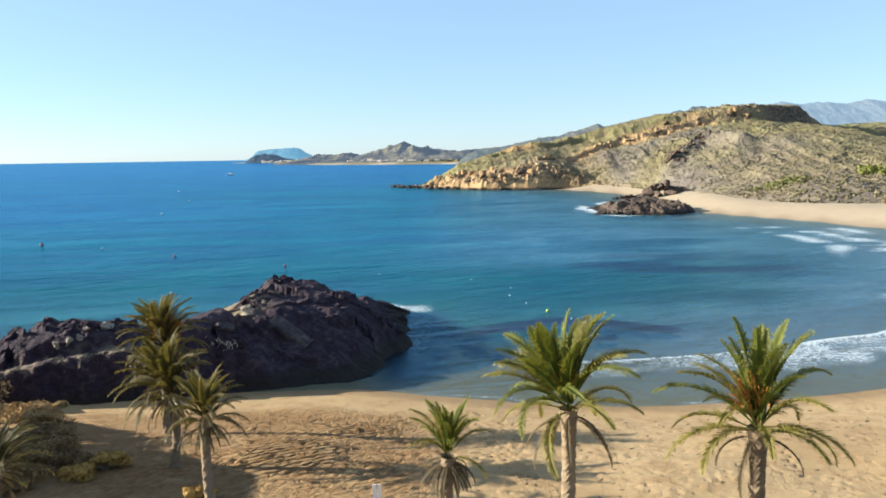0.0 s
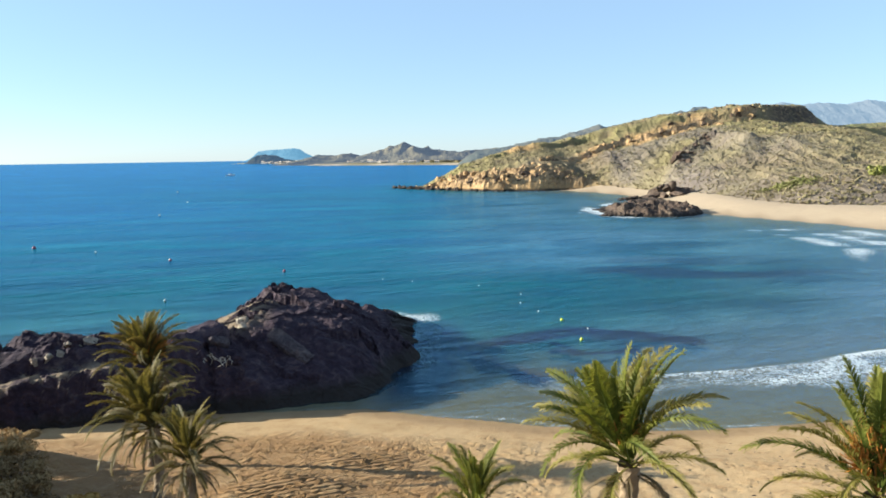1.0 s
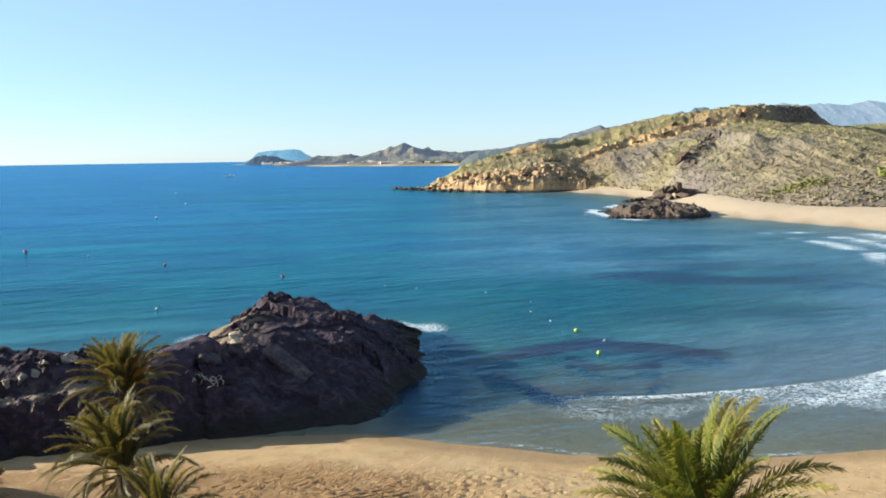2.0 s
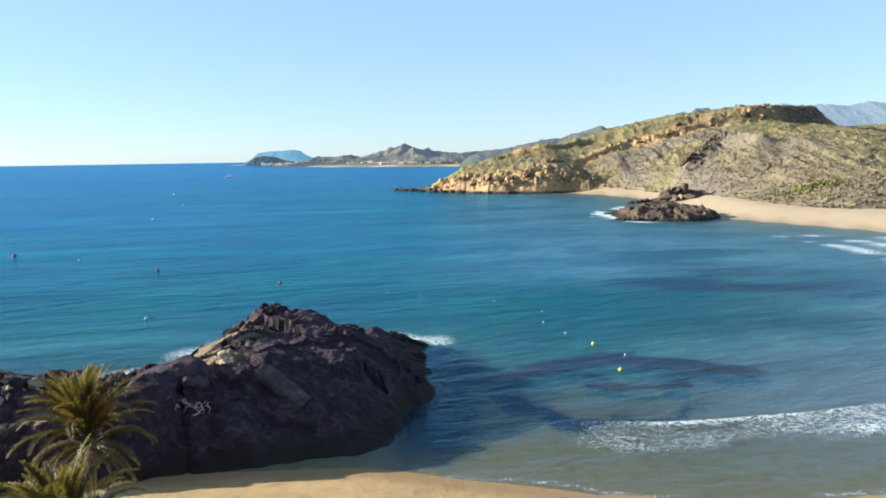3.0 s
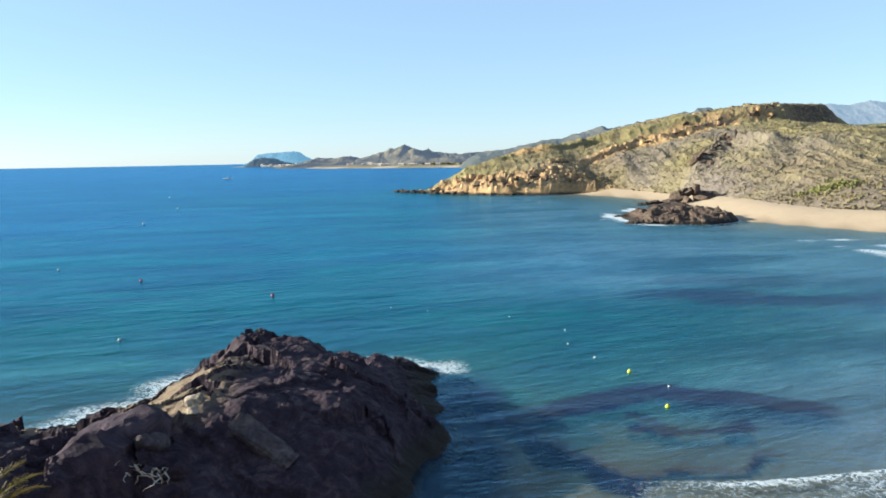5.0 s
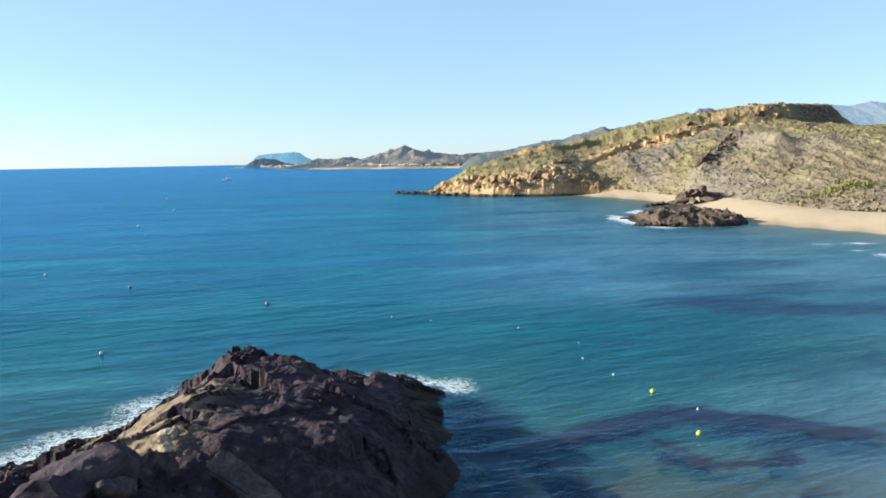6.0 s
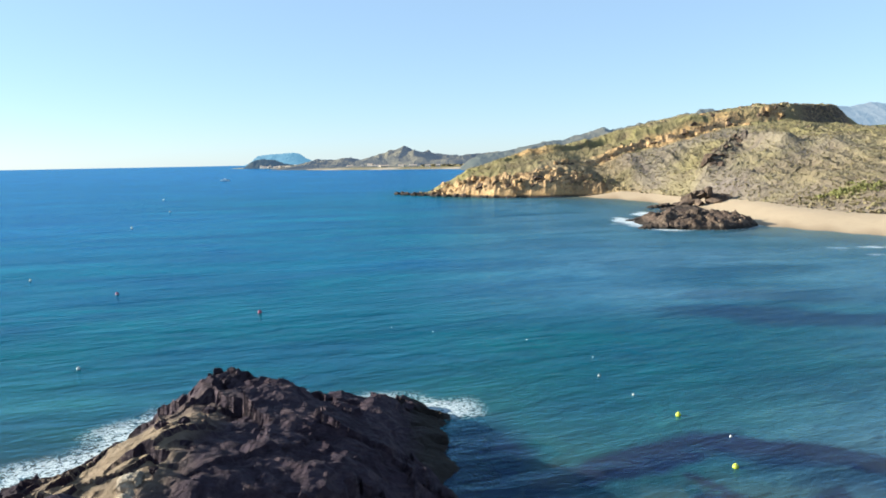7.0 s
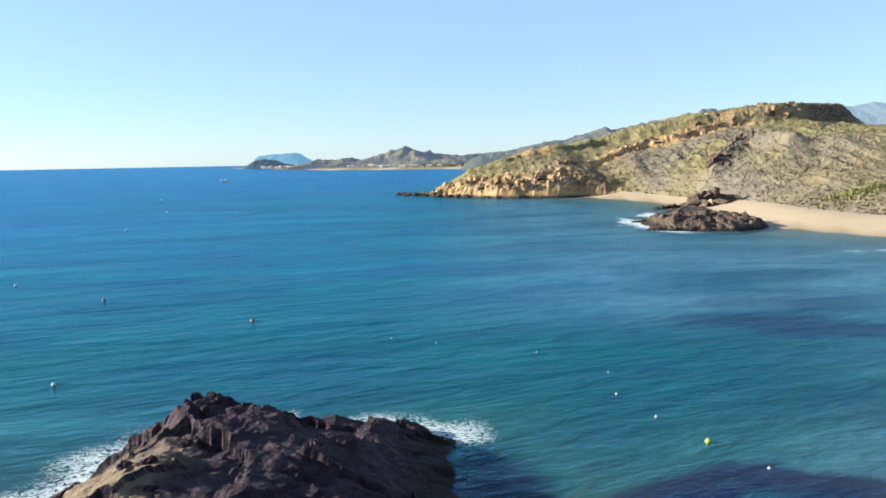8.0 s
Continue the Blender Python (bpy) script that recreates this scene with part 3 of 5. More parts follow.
# pale tint: surf clouding in the bay corner, paler water farther out and along the beach
milk = smooth(30, 48, X) * smooth(46, 14, -shore + 8 * wob2) * smooth(150, 110, Y) * smooth(-2, 3, -shore)
milk = np.maximum(0.75 * milk, 0.42 * smooth(22, 55, X) * smooth(95, 20, -shore) * smooth(230, 150, Y))
milk = np.maximum(milk, 0.52 * smooth(-15, 28, X) * smooth(88, 112, Y) * smooth(420, 300, Y))
milk = np.maximum(milk, 0.82 * smooth(9, 24, X) * smooth(38, 12, -shore) * smooth(1, 4, -shore) * smooth(130, 100, Y))
attribute(me, "milk", milk.ravel()[used])
attribute(me, "weed", weed_and_shade_at(X, Y).ravel()[used])
tagged(part("water", me, M_WATER), "rippled blue-green sea with surf along the beach", "sea", kind="structure")


# ---- rocks ----
def block(name, mat, size, seed, relief=0.08):
    """A squared stone with worn edges and a rough skin."""
    bm = bmesh.new()
    bmesh.ops.create_cube(bm, size=1)
    bmesh.ops.bevel(bm, geom=bm.edges[:], offset=0.09, segments=2, affect="EDGES")
    bmesh.ops.subdivide_edges(bm, edges=bm.edges[:], cuts=3, use_grid_fill=True)
    for v in bm.verts:
        c = Vector((v.co.x * size[0], v.co.y * size[1], v.co.z * size[2]))
        q = Vector((seed, 0, 0)) + c * 1.3
        v.co = c + Vector((noise.noise(q), noise.noise(q + Vector((9, 3, 1))), noise.noise(q + Vector((4, 7, 5))))) * relief * 2.5
    me = bpy.data.meshes.new(name)
    bm.to_mesh(me)
    bm.free()
    me.materials.append(mat)
    return me


def crag(name, mat, seed, size=1.0, detail=2, parent=None, squash=(1, 1, 0.8), rough=0.5, cut=0.45):
    """An angular stone: a sphere cut by planes and roughened."""
    bm = bmesh.new()
    bmesh.ops.create_icosphere(bm, subdivisions=detail, radius=1.0)
    r = random.Random(seed)
    cuts = [(Vector((r.gauss(0, 1), r.gauss(0, 1), r.gauss(0, 1))).normalized(), r.uniform(cut, cut + 0.40)) for _ in range(11)]
    for v in bm.verts:
        for n, d in cuts:
            e = v.co.dot(n) - d
            if e > 0:
                v.co -= n * e
        v.co += v.co.normalized() * (noise.noise(v.co * 2.3 + Vector((seed, 0, 0))) * 0.22 * rough * 2)
        v.co = Vector((v.co.x * squash[0], v.co.y * squash[1], v.co.z * squash[2])) * size
    me = bpy.data.meshes.new(name)
    bm.to_mesh(me)
    bm.free()
    me.materials.append(mat)
    return me


CREST = [(-56, 44.5, 5.0), (-47, 44, 4.6), (-40, 43.5, 4.2), (-32, 44.2, 3.0), (-28.6, 46.6, 3.7), (-27.2, 46.8, 4.9), (-22, 46.2, 4.3), (-19.3, 45.6, 3.9), (-17.6, 45, 3.2), (-15.9, 46.6, 4.5),
         (-14.6, 49.2, 4.0), (-13.3, 51.7, 4.8), (-13.5, 57, 4.5), (-13.7, 62, 4.5), (-13.5, 64.6, 5.1), (-12.2, 66.0, 3.9), (-10.5, 67.6, 2.6), (-7.5, 70, 1.7), (-4.4, 71.7, 0.7)]


def outcrop_height(x, y):
    e, _ = seg_dist(x, y, OUTCROP, True)
    d, w = seg_dist(x, y, CREST)
    i = np.minimum(w.astype(int), len(CREST) - 2)
    zc = np.array([c[2] for c in CREST])
    top = zc[i] * (1 - (w - i)) + zc[i + 1] * (w - i)
    cx = np.array([c[0] for c in CREST])
    xr = cx[i] * (1 - (w - i)) + cx[i + 1] * (w - i)
    power = 2.0 + 0.7 * smooth(-16, -19, x) * smooth(48, 45, y) - 0.5 * smooth(-17, -14, x) * smooth(47, 44, y) + 0.6 * smooth(51, 55, y) - 0.8 * smooth(53, 50, y) * smooth(-12, -9.5, x)
    power = np.where((x > xr) | (y < 46) | ((x < -20) & (y < 50)), power, 1.15)
    s = d / (d + e + 1e-6)
    return np.where(inside(x, y, OUTCROP), top * (1 - s ** power), -0.35 * e)


ox, oy = np.arange(-63, 1.01, 0.14), np.arange(34.5, 76, 0.13)
X, Y = np.meshgrid(ox, oy)
wx_, wy_ = X + 2.2 * (fbm(X * 0.35, Y * 0.35, 0, 91, 3) - 0.5), Y + 2.2 * (fbm(X * 0.35, Y * 0.35, 0, 92, 3) - 0.5)
Z = outcrop_height(wx_, wy_)
mass = smooth(-0.6, 1.6, Z)
# slanting beds of rock, blocks and clefts
bed = (X * 0.55 - Y * 0.35) + 2.0 * fbm(X * 0.2, Y * 0.2, 0, 93, 2)
saw = bed * 0.42 - np.floor(bed * 0.42)
Z = Z + mass * (0.25 * (saw ** 2 - 0.4) * smooth(0.3, 0.75, vnoise(X * 0.22, Y * 0.22, 0, 94)))
Z = Z + mass * (0.55 * (fbm(X * 0.30, Y * 0.30, 0, 95, 4, True) - 0.62) + 0.16 * (fbm(X * 1.3, Y * 1.3, 0, 96, 3, True) - 0.6))


def slabs(x, y, size, tilt, step, seed):
    """Broken planes: every cell of rock has its own tilt and level."""
    gx_, gy_ = np.floor(x / size), np.floor(y / size)
    best, out = np.full(x.shape, 1e9), np.zeros(x.shape)
    for di in (-1, 0, 1):
        for dj in (-1, 0, 1):
            ci, cj = (gx_ + di).astype(np.int64), (gy_ + dj).astype(np.int64)
            px, py = (ci + hash3(ci, cj, 0 * ci, seed)) * size, (cj + hash3(ci, cj, 0 * ci, seed + 1)) * size
            d = np.hypot(x - px, y - py)
            val = tilt * ((x - px) * (hash3(ci, cj, 0 * ci, seed + 2) - 0.5) + (y - py) * (hash3(ci, cj, 0 * ci, seed + 3) - 0.5)) + step * (hash3(ci, cj, 0 * ci, seed + 4) - 0.5)
            out, best = np.where(d < best, val, out), np.minimum(best, d)
    return out


warp = 0.5 * (fbm(X * 0.9, Y * 0.9, 0, 97, 3) - 0.5)
soil = np.maximum(smooth(-11.4, -14.4, X + 1.6 * (fbm(X * 0.5, Y * 0.5, 0, 65, 3) - 0.5)) * smooth(-20.5, -18.0, X) * smooth(49.0, 51.0, Y) * smooth(63.5, 58, Y), 0.9 * smooth(1.6, 0.4, np.abs(Y - 52.3 - 0.2 * (X + 14))) * smooth(-11.5, -13.5, X))
soil = np.maximum(soil, 0.55 * smooth(0.5, 0.7, vnoise(X * 0.28, Y * 0.5, 0, 63)) * smooth(41.5, 40, Y + 0.1 * X + 2))
calm_ = (1 - 0.6 * soil) * (1 - 0.1 * smooth(-13, -16, X) * smooth(48, 45, Y)) * (1 - 0.62 * smooth(-13.0, -11.0, X) * smooth(69, 66, Y))
Z = Z + mass * calm_ * (slabs(X + warp * 2, Y - warp * 2, 3.4, 0.62, 0.45, 171) * 1.15 + 0.75 * slabs(X + warp, Y + warp, 1.15, 0.7, 0.26, 177) + 0.55 * slabs(X, Y, 0.55, 0.6, 0.15, 183))
top_ = 4.75 + 0.5 * (fbm(X * 0.5, Y * 0.5, 0, 64, 3) - 0.5)
Z = np.where((X < -19) & (X > -36) & (Z > top_), top_ + 0.2 * (Z - top_), Z)
BENCH = [(-31, 40.6, 1.9), (-27.2, 41.6, 2.5), (-25, 42.7, 3.0), (-22.6, 43.4, 3.2), (-20.6, 43.9, 3.3)]
bench_d, bench_w = seg_dist(X, Y + 0.9 * (fbm(X * 0.7, Y * 0.7, 0, 66, 3) - 0.5), BENCH)
bench_z = np.interp(bench_w, range(5), [b[2] for b in BENCH]) + 0.45 * (fbm(X * 1.1, Y * 1.1, 0, 67, 4, True) - 0.5)
on_bench = smooth(1.25, 0.6, bench_d + 1.3 * (fbm(X * 0.8, Y * 0.8, 0, 68, 3) - 0.5))
Z = Z * (1 - on_bench) + bench_z * on_bench
soil = np.maximum(soil, on_bench * smooth(0.30, 0.52, fbm(X * 0.9, Y * 1.3, 0, 69, 3)))
Z = np.where(Y < 47, Z * (0.35 + 0.65 * smooth(-34, -28.6, X)), Z)
Z = np.where(mass < 0.01, np.minimum(Z, -0.3), Z)
keep = Z > -1.0
keep = keep[:-1, :-1] | keep[1:, :-1] | keep[:-1, 1:] | keep[1:, 1:]
jx, jy = 0.10 * (vnoise(X * 3, Y * 3, 0, 61) - 0.5), 0.10 * (vnoise(X * 3, Y * 3, 0, 62) - 0.5)
me, used = grid_mesh("rock_mass", X + jx, Y + jy, Z, keep)
me.polygons.foreach_set("use_smooth", np.zeros(len(me.polygons), bool))
attribute(me, "soil", soil.ravel()[used])
outcrop = empty("rock_outcrop", pose(0, 0, 0), "dark craggy volcanic rock outcrop running from the beach into the sea", "rock")
part("rock_mass", me, M_ROCK, outcrop)


def on_outcrop(x, y):
    i, j = np.searchsorted(ox, x), np.searchsorted(oy, y)
    return float(Z[min(j, len(oy) - 1), min(i, len(ox) - 1)])


crags = [crag("boulder", M_ROCK, s, 1.0, 3, squash=(1, 0.8, 0.9)) for s in range(5)]
for k in range(46):
    r = random.Random(200 + k)
    if k < 14:
        c = CREST[r.choice((11, 12, 13, 13, 14, 14, 14, 15))]
        x, y, s = c[0] + r.uniform(-1.0, 0.5), c[1] + r.uniform(-1.6, 1.2), r.uniform(0.2, 0.42)
    elif k < 28:
        x, y, s = r.uniform(-6, -1.8), r.uniform(52, 73), r.uniform(0.35, 0.8)
    else:
        x, y, s = r.uniform(-27, -12), r.choice((r.uniform(38, 40.5), r.uniform(45, 47.5))), r.uniform(0.25, 0.7)
    part("boulder", crags[k % 5], None, outcrop, at=pose(x, y, max(on_outcrop(x, y), -0.1) - 0.15 * s, r.uniform(-25, 25), r.uniform(-25, 25), r.uniform(0, 360)) @ Matrix.Scale(s, 4))
part("boulder", crags[2], None, outcrop, at=pose(-16.2, 46.6, 3.2, 8, 5, 30) @ Matrix.Diagonal((1.9, 1.6, 1.7, 1)))
part("boulder", crag("boulder", M_ROCK, 21, 1.0, 4, squash=(1.15, 1, 0.9), rough=0.3, cut=0.55), None, outcrop, "dark rounded rock dome", at=pose(-15.9, 48.7, 3.75, 0, 0, 20) @ Matrix.Diagonal((1.9, 1.7, 1.75, 1)))
part("boulder", crag("boulder", M_SLAB, 22, 1.0, 3, squash=(1, 0.8, 0.9), rough=0.3, cut=0.4), None, outcrop, "grey weathered boulder", at=pose(-14.1, 47.7, 4.0, 10, 15, 40) @ Matrix.Diagonal((0.85, 0.8, 0.8, 1)))
lie = Matrix(((0.81, 0.50, 0.31), (-0.27, 0.80, -0.54), (-0.52, 0.33, 0.79))).to_4x4()
part("slab", block("slab", M_SLAB, (3.6, 1.15, 0.7), 23, 0.10), None, outcrop, "long tilted slab of grey rock", at=Matrix.Translation((-9.8, 49.9, 2.95)) @ lie)
for k, (x, y, s) in enumerate([(-13.9, 64.9, 0.5), (-14.3, 64.3, 0.45), (-14.7, 63.8, 0.4), (-13.3, 65.2, 0.45), (-13.2, 64.0, 0.4)]):
    part("boulder", crags[k % 5], None, outcrop, at=pose(x, y, on_outcrop(x, y) - 0.1, 12 * k - 20, -18, 50 * k) @ Matrix.Diagonal((s * 0.8, s * 0.7, s * 1.5, 1)))
pale = [crag("pale_boulder", M_PALE, 40 + s, 1.1, 3, squash=(0.9, 0.7, 1.0), rough=0.6, cut=0.28) for s in range(3)]
for k, (x, y, s) in enumerate([(-21.9, 46.0, 0.62), (-13.4, 51.4, 0.65), (-13.2, 50.6, 0.55), (-22.5, 45.3, 0.46), (-22.9, 45.0, 0.5), (-23.3, 44.5, 0.46), (-23.7, 44.0, 0.45), (-24.3, 43.5, 0.4), (-13.7, 52.1, 0.5)]):
    part("pale_boulder", pale[k % 3], None, outcrop, "pale weathered rock knob", at=pose(x, y, on_outcrop(x, y) - 0.05 * s, 15 * k, 10, 70 * k) @ Matrix.Diagonal((s * 1.15, s * 1.1, s * 0.8, 1)))


def dead_shrub(x, y, z, w, seed):
    """Bare pale branches twisting up from a rock."""
    r = random.Random(seed)
    ob = empty("dead_shrub", pose(x, y, z), "bare pale dead shrub clinging to the dark rock", "shrub")
    for k in range(15):
        p = Vector((r.uniform(-0.55, 0.55) * w, r.uniform(-0.3, 0.3) * w, -0.1))
        d = Vector((r.gauss(-0.3, 0.8), r.gauss(-0.3, 0.4), r.uniform(0.3, 1.1))).normalized()
        bm = bmesh.new()
        ring = None
        for i in range(8):
            rad = 0.034 * w * (1 - i / 9)
            now = [bm.verts.new(p + Vector((math.cos(a) * rad, math.sin(a) * rad, 0))) for a in (0, 2.1, 4.2)]
            if ring:
                for j in range(3):
                    bm.faces.new((ring[j], ring[(j + 1) % 3], now[(j + 1) % 3], now[j]))
            ring = now
            p = p + d * 0.10 * w
            d = (d + Vector((r.gauss(0, 0.5), r.gauss(0, 0.5), r.gauss(-0.15, 0.4)))).normalized()
        part("branch", bm, M_PALEWOOD, ob)


dead_shrub(-13.9, 46.3, on_outcrop(-13.9, 46.3), 1.7, 5)
dead_shrub(-17.0, 42.2, on_outcrop(-17.0, 42.2), 0.9, 6)


# low dark rocks off the far beach
ix, iy = np.arange(38, 80.1, 0.35), np.arange(174, 258, 0.35)
X, Y = np.meshgrid(ix, iy)
e, _ = seg_dist(X, Y, ISLET, True)
e = np.where(inside(X, Y, ISLET), e, -e)
body_ = smooth(42, 49, X) * smooth(72, 65, X) * smooth(216, 205, Y)
Z = np.where(e > 0, 0.4 + 1.3 * (1 - np.exp(-e / 1.2)) * body_ + 0.25 * smooth(205, 215, Y), 0.35 * e)
Z = Z + smooth(-1, 1.5, e) * (0.35 + 0.65 * body_) * (1.5 * (fbm(X * 0.22, Y * 0.3, 0, 131, 5, True) - 0.6) + 0.8 * (fbm(X * 0.9, Y * 0.9, 0, 132, 3, True) - 0.55))
Z = Z + smooth(-1, 1.5, e) * (0.3 + 0.7 * body_) * (slabs(X, Y, 3.0, 0.7, 0.9, 191) + slabs(X, Y, 1.3, 0.6, 0.5, 195))
keep = (e > -3)[:-1, :-1]
me, used = grid_mesh("rock_mass", X, Y, Z, keep)
islet = empty("rock_islet", pose(0, 0, 0), "low dark brown rock reef at the edge of the far beach", "rock")
part("rock_mass", me, M_ISLET, islet)
isl_crags = [crag("boulder", M_ISLET, 60 + s, 1.0, 3) for s in range(4)]
for k in range(30):
    r = random.Random(400 + k)
    x, y, s = r.uniform(46, 68), r.uniform(184, 202), r.uniform(0.6, 1.5)
    part("boulder", isl_crags[k % 4], None, islet, at=pose(x, y, r.uniform(0.0, 1.0), 20 * k, 13 * k, 77 * k) @ Matrix.Scale(s, 4))
knob = empty("rock_stack", pose(77.5, 251, 1.0), "dark rock knob standing on the far sand", "rock")
# low ribs of rock running out from the reef into the sea
for k, (x0, y0, x1, y1) in enumerate(((43.6, 205, 53, 214), (42.2, 187, 49, 184), (61, 250.5, 72, 255), (45, 196, 52, 195))):
    for i in range(9):
        f, r = i / 8, random.Random(950 + 10 * k + i)
        part("boulder", isl_crags[(i + k) % 4], None, islet, at=pose(x0 + (x1 - x0) * f + r.gauss(0, 0.3), y0 + (y1 - y0) * f + r.gauss(0, 0.5), 0.1 + 0.5 * f, r.uniform(-15, 15), r.uniform(-15, 15), r.uniform(0, 360)) @ Matrix.Diagonal((1.5, 1.1, 0.75 + 0.35 * f, 1)) @ Matrix.Scale(r.uniform(0.9, 1.5), 4))
stack_crags = [crag("boulder", M_ISLET, 66 + s, 1.0, 3, squash=(1.2, 0.9, 0.8), rough=0.4, cut=0.3) for s in range(4)]
for k, (x, y, z, s) in enumerate([(-3.6, 0, 1.0, 3.2), (-1.0, 1, 2.2, 3.6), (1.8, 0, 2.6, 3.6), (4.2, 1, 1.8, 3.4), (6.8, 1, 0.8, 3.2), (9.4, 2, 0.0, 2.6), (-2.0, -2, 0.2, 3.0), (2.4, -2.4, 0.6, 3.2), (5.6, -2, 0.0, 2.8), (-0.4, 0, 3.0, 2.6), (-3.6, 0.5, 2.2, 2.2), (-6.4, -1.5, -0.2, 2.2)]):
    part("boulder", stack_crags[k % 4], None, knob, at=pose(x, y, z, 12 * (k % 5) - 24, 10 * (k % 3) - 10, 47 * k) @ Matrix.Diagonal((s * 0.85, s * 0.85, s, 1)))


# ---- headland ----
RIDGE_X = [-40, -28, -12, 0, 7, 22, 37, 47, 68, 87, 100, 116, 132, 148, 167, 191, 200, 211, 240, 300, 400]
RIDGE_Y = [384, 378, 366, 362, 362, 364, 371, 374, 381, 384, 386, 388, 388, 389, 391, 404, 412, 420, 430, 450, 470]
RIDGE_Z = [-1.0, -0.6, 0.9, 7.0, 11.5, 16.4, 20.2, 21.8, 24.4, 28.6, 32.0, 35.6, 37.2, 39.4, 40.6, 40.8, 36.5, 30.5, 28.5, 30, 34]
FOOT_X = [-40, -28, -10, 17, 40, 55, 66, 73, 77, 80, 84, 85.5, 86.5, 88, 94, 109, 125, 160, 400]
FOOT_Y = [377, 371, 349, 323, 322, 323, 321, 312, 296, 276, 256, 230, 207, 194, 182, 171, 158, 135, 100]
SHAPE_U = [-0.3, 0, 0.08, 0.3, 0.55, 0.8, 0.92, 0.945, 1.0, 1.3, 2.0, 4.0]
SHAPE_S = [-0.25, 0, 0.07, 0.20, 0.36, 0.64, 0.79, 0.965, 1.0, 0.97, 0.75, 0.4]
COVE_U, COVE_S = [-0.3, 0, 0.06, 0.15, 0.3, 0.55, 0.8, 0.92, 1.0], [-0.4, 0, 0.09, 0.25, 0.43, 0.62, 0.76, 0.84, 1.0]
SEA_S = [-0.4, 0, 0.30, 0.52, 0.68, 0.84, 0.90, 0.96, 1.0, 0.95, 0.7, 0.2]


def headland_height(x, y):
    yr, zr, yf = np.interp(x, RIDGE_X, RIDGE_Y), np.interp(x, RIDGE_X, RIDGE_Z), np.interp(x, FOOT_X, FOOT_Y)
    u = (y - yf) / (yr - yf)
    blend = smooth(45, 80, x)
    # behind the curve of the far beach the slope rises square to its foot
    df, _ = seg_dist(x, y, list(zip(FOOT_X, FOOT_Y)))
    dr, _ = seg_dist(x, y, list(zip(RIDGE_X, RIDGE_Y)))
    cove = smooth(58, 76, x) * smooth(126, 100, x) * smooth(0.97, 0.90, u)
    uc = np.where(u > 0, 1, -1) * df / (df + dr)
    s = np.interp(u, SHAPE_U, SHAPE_S) * blend + np.interp(u, SHAPE_U, SEA_S) * (1 - blend)
    s = s * (1 - cove) + np.interp(uc, COVE_U, COVE_S) * cove
    u = u * (1 - cove) + uc * cove
    base = 0.2 + 1.6 * blend
    return base + (zr - base) * s, u


LEDGE_X, LEDGE_Y = [15, 35, 55, 75, 89, 100, 115, 129, 148, 162], [318, 331, 350, 359, 367, 366, 370.5, 373, 374.5, 377]
RIB = [(78, 266), (93, 293), (104, 308), (115.5, 323.5), (118.5, 312), (124, 296)]
hx, hy = np.arange(-46, 330, 0.85), np.arange(110, 500, 0.85)
X, Y = np.meshgrid(hx, hy)
bend = 10 * (fbm(X * 0.022, Y * 0.022, 0, 141, 3) - 0.5)
H, U = headland_height(X + 0.6 * bend * smooth(60, 110, X), Y + bend * smooth(0, 40, X) * smooth(0.02, 0.2, (Y - 150) / 200))
edge = smooth(-0.02, 0.18, U) * smooth(0, 6, H)
# gentle swells, gullies and small shelves
H = H + edge * (3.6 * (fbm(X * 0.017, Y * 0.012, 0, 143, 4) - 0.5) * smooth(0.95, 0.5, U) + 2.0 * (fbm(X * 0.07, Y * 0.05, 0, 144, 4, True) - 0.6) + 1.1 * (fbm(X * 0.22, Y * 0.22, 0, 145, 4, True) - 0.6))
H = H + edge * 0.55 * slabs(X, Y, 3.2, 0.5, 1.0, 213) * smooth(70, 90, X) * smooth(0.35, 0.6, fbm(X * 0.05, Y * 0.05, 0, 153, 3))
H = H + 4.0 * np.exp(-((X - 146) / 30) ** 2 - ((Y - 286) / 34) ** 2)
# a dark rib of rock with the grey spur behind it
rib_d, rib_w = seg_dist(X, Y, RIB)
spur = smooth(-5.0, 5.0, (X - np.interp(Y, [266, 293, 308, 323.5], [78, 93, 104, 115.5]))) * smooth(330, 318, Y)
H = H + edge * (3.2 * np.exp(-(rib_d / 4.5) ** 2) + 2.0 * spur * np.exp(-(rib_d / 16) ** 2))
near_rib = np.exp(-(rib_d / 5.0) ** 2) * smooth(0.4, 1.0, rib_w) * smooth(5.0, 3.4, rib_w) * smooth(0.25, 0.55, vnoise(X * 0.16, Y * 0.16, 0, 157))
H = H + 1.5 * near_rib * slabs(X, Y, 2.6, 0.8, 2.0, 219)
# sea cliffs
crag_zone = smooth(80, 45, X) * smooth(-0.02, 0.08, U) * smooth(0.48, 0.30, U + 0.004 * (X - 20))
H = H + crag_zone * (slabs(X + 0.2 * Y, Y, 6.0, 0.6, 1.6, 201) + slabs(X, Y + 0.3 * X, 2.6, 0.8, 1.2, 207)) * smooth(0.2, 2.5, H)
cell = np.floor((H + 1.2 * vnoise(X * 0.3, Y * 0.3, 0, 147)) / 1.7)
H = H + crag_zone * (1.5 * (fbm(X * 0.30, Y * 0.30, 0, 146, 4, True) - 0.55) + 0.55 * (cell * 1.7 - H))
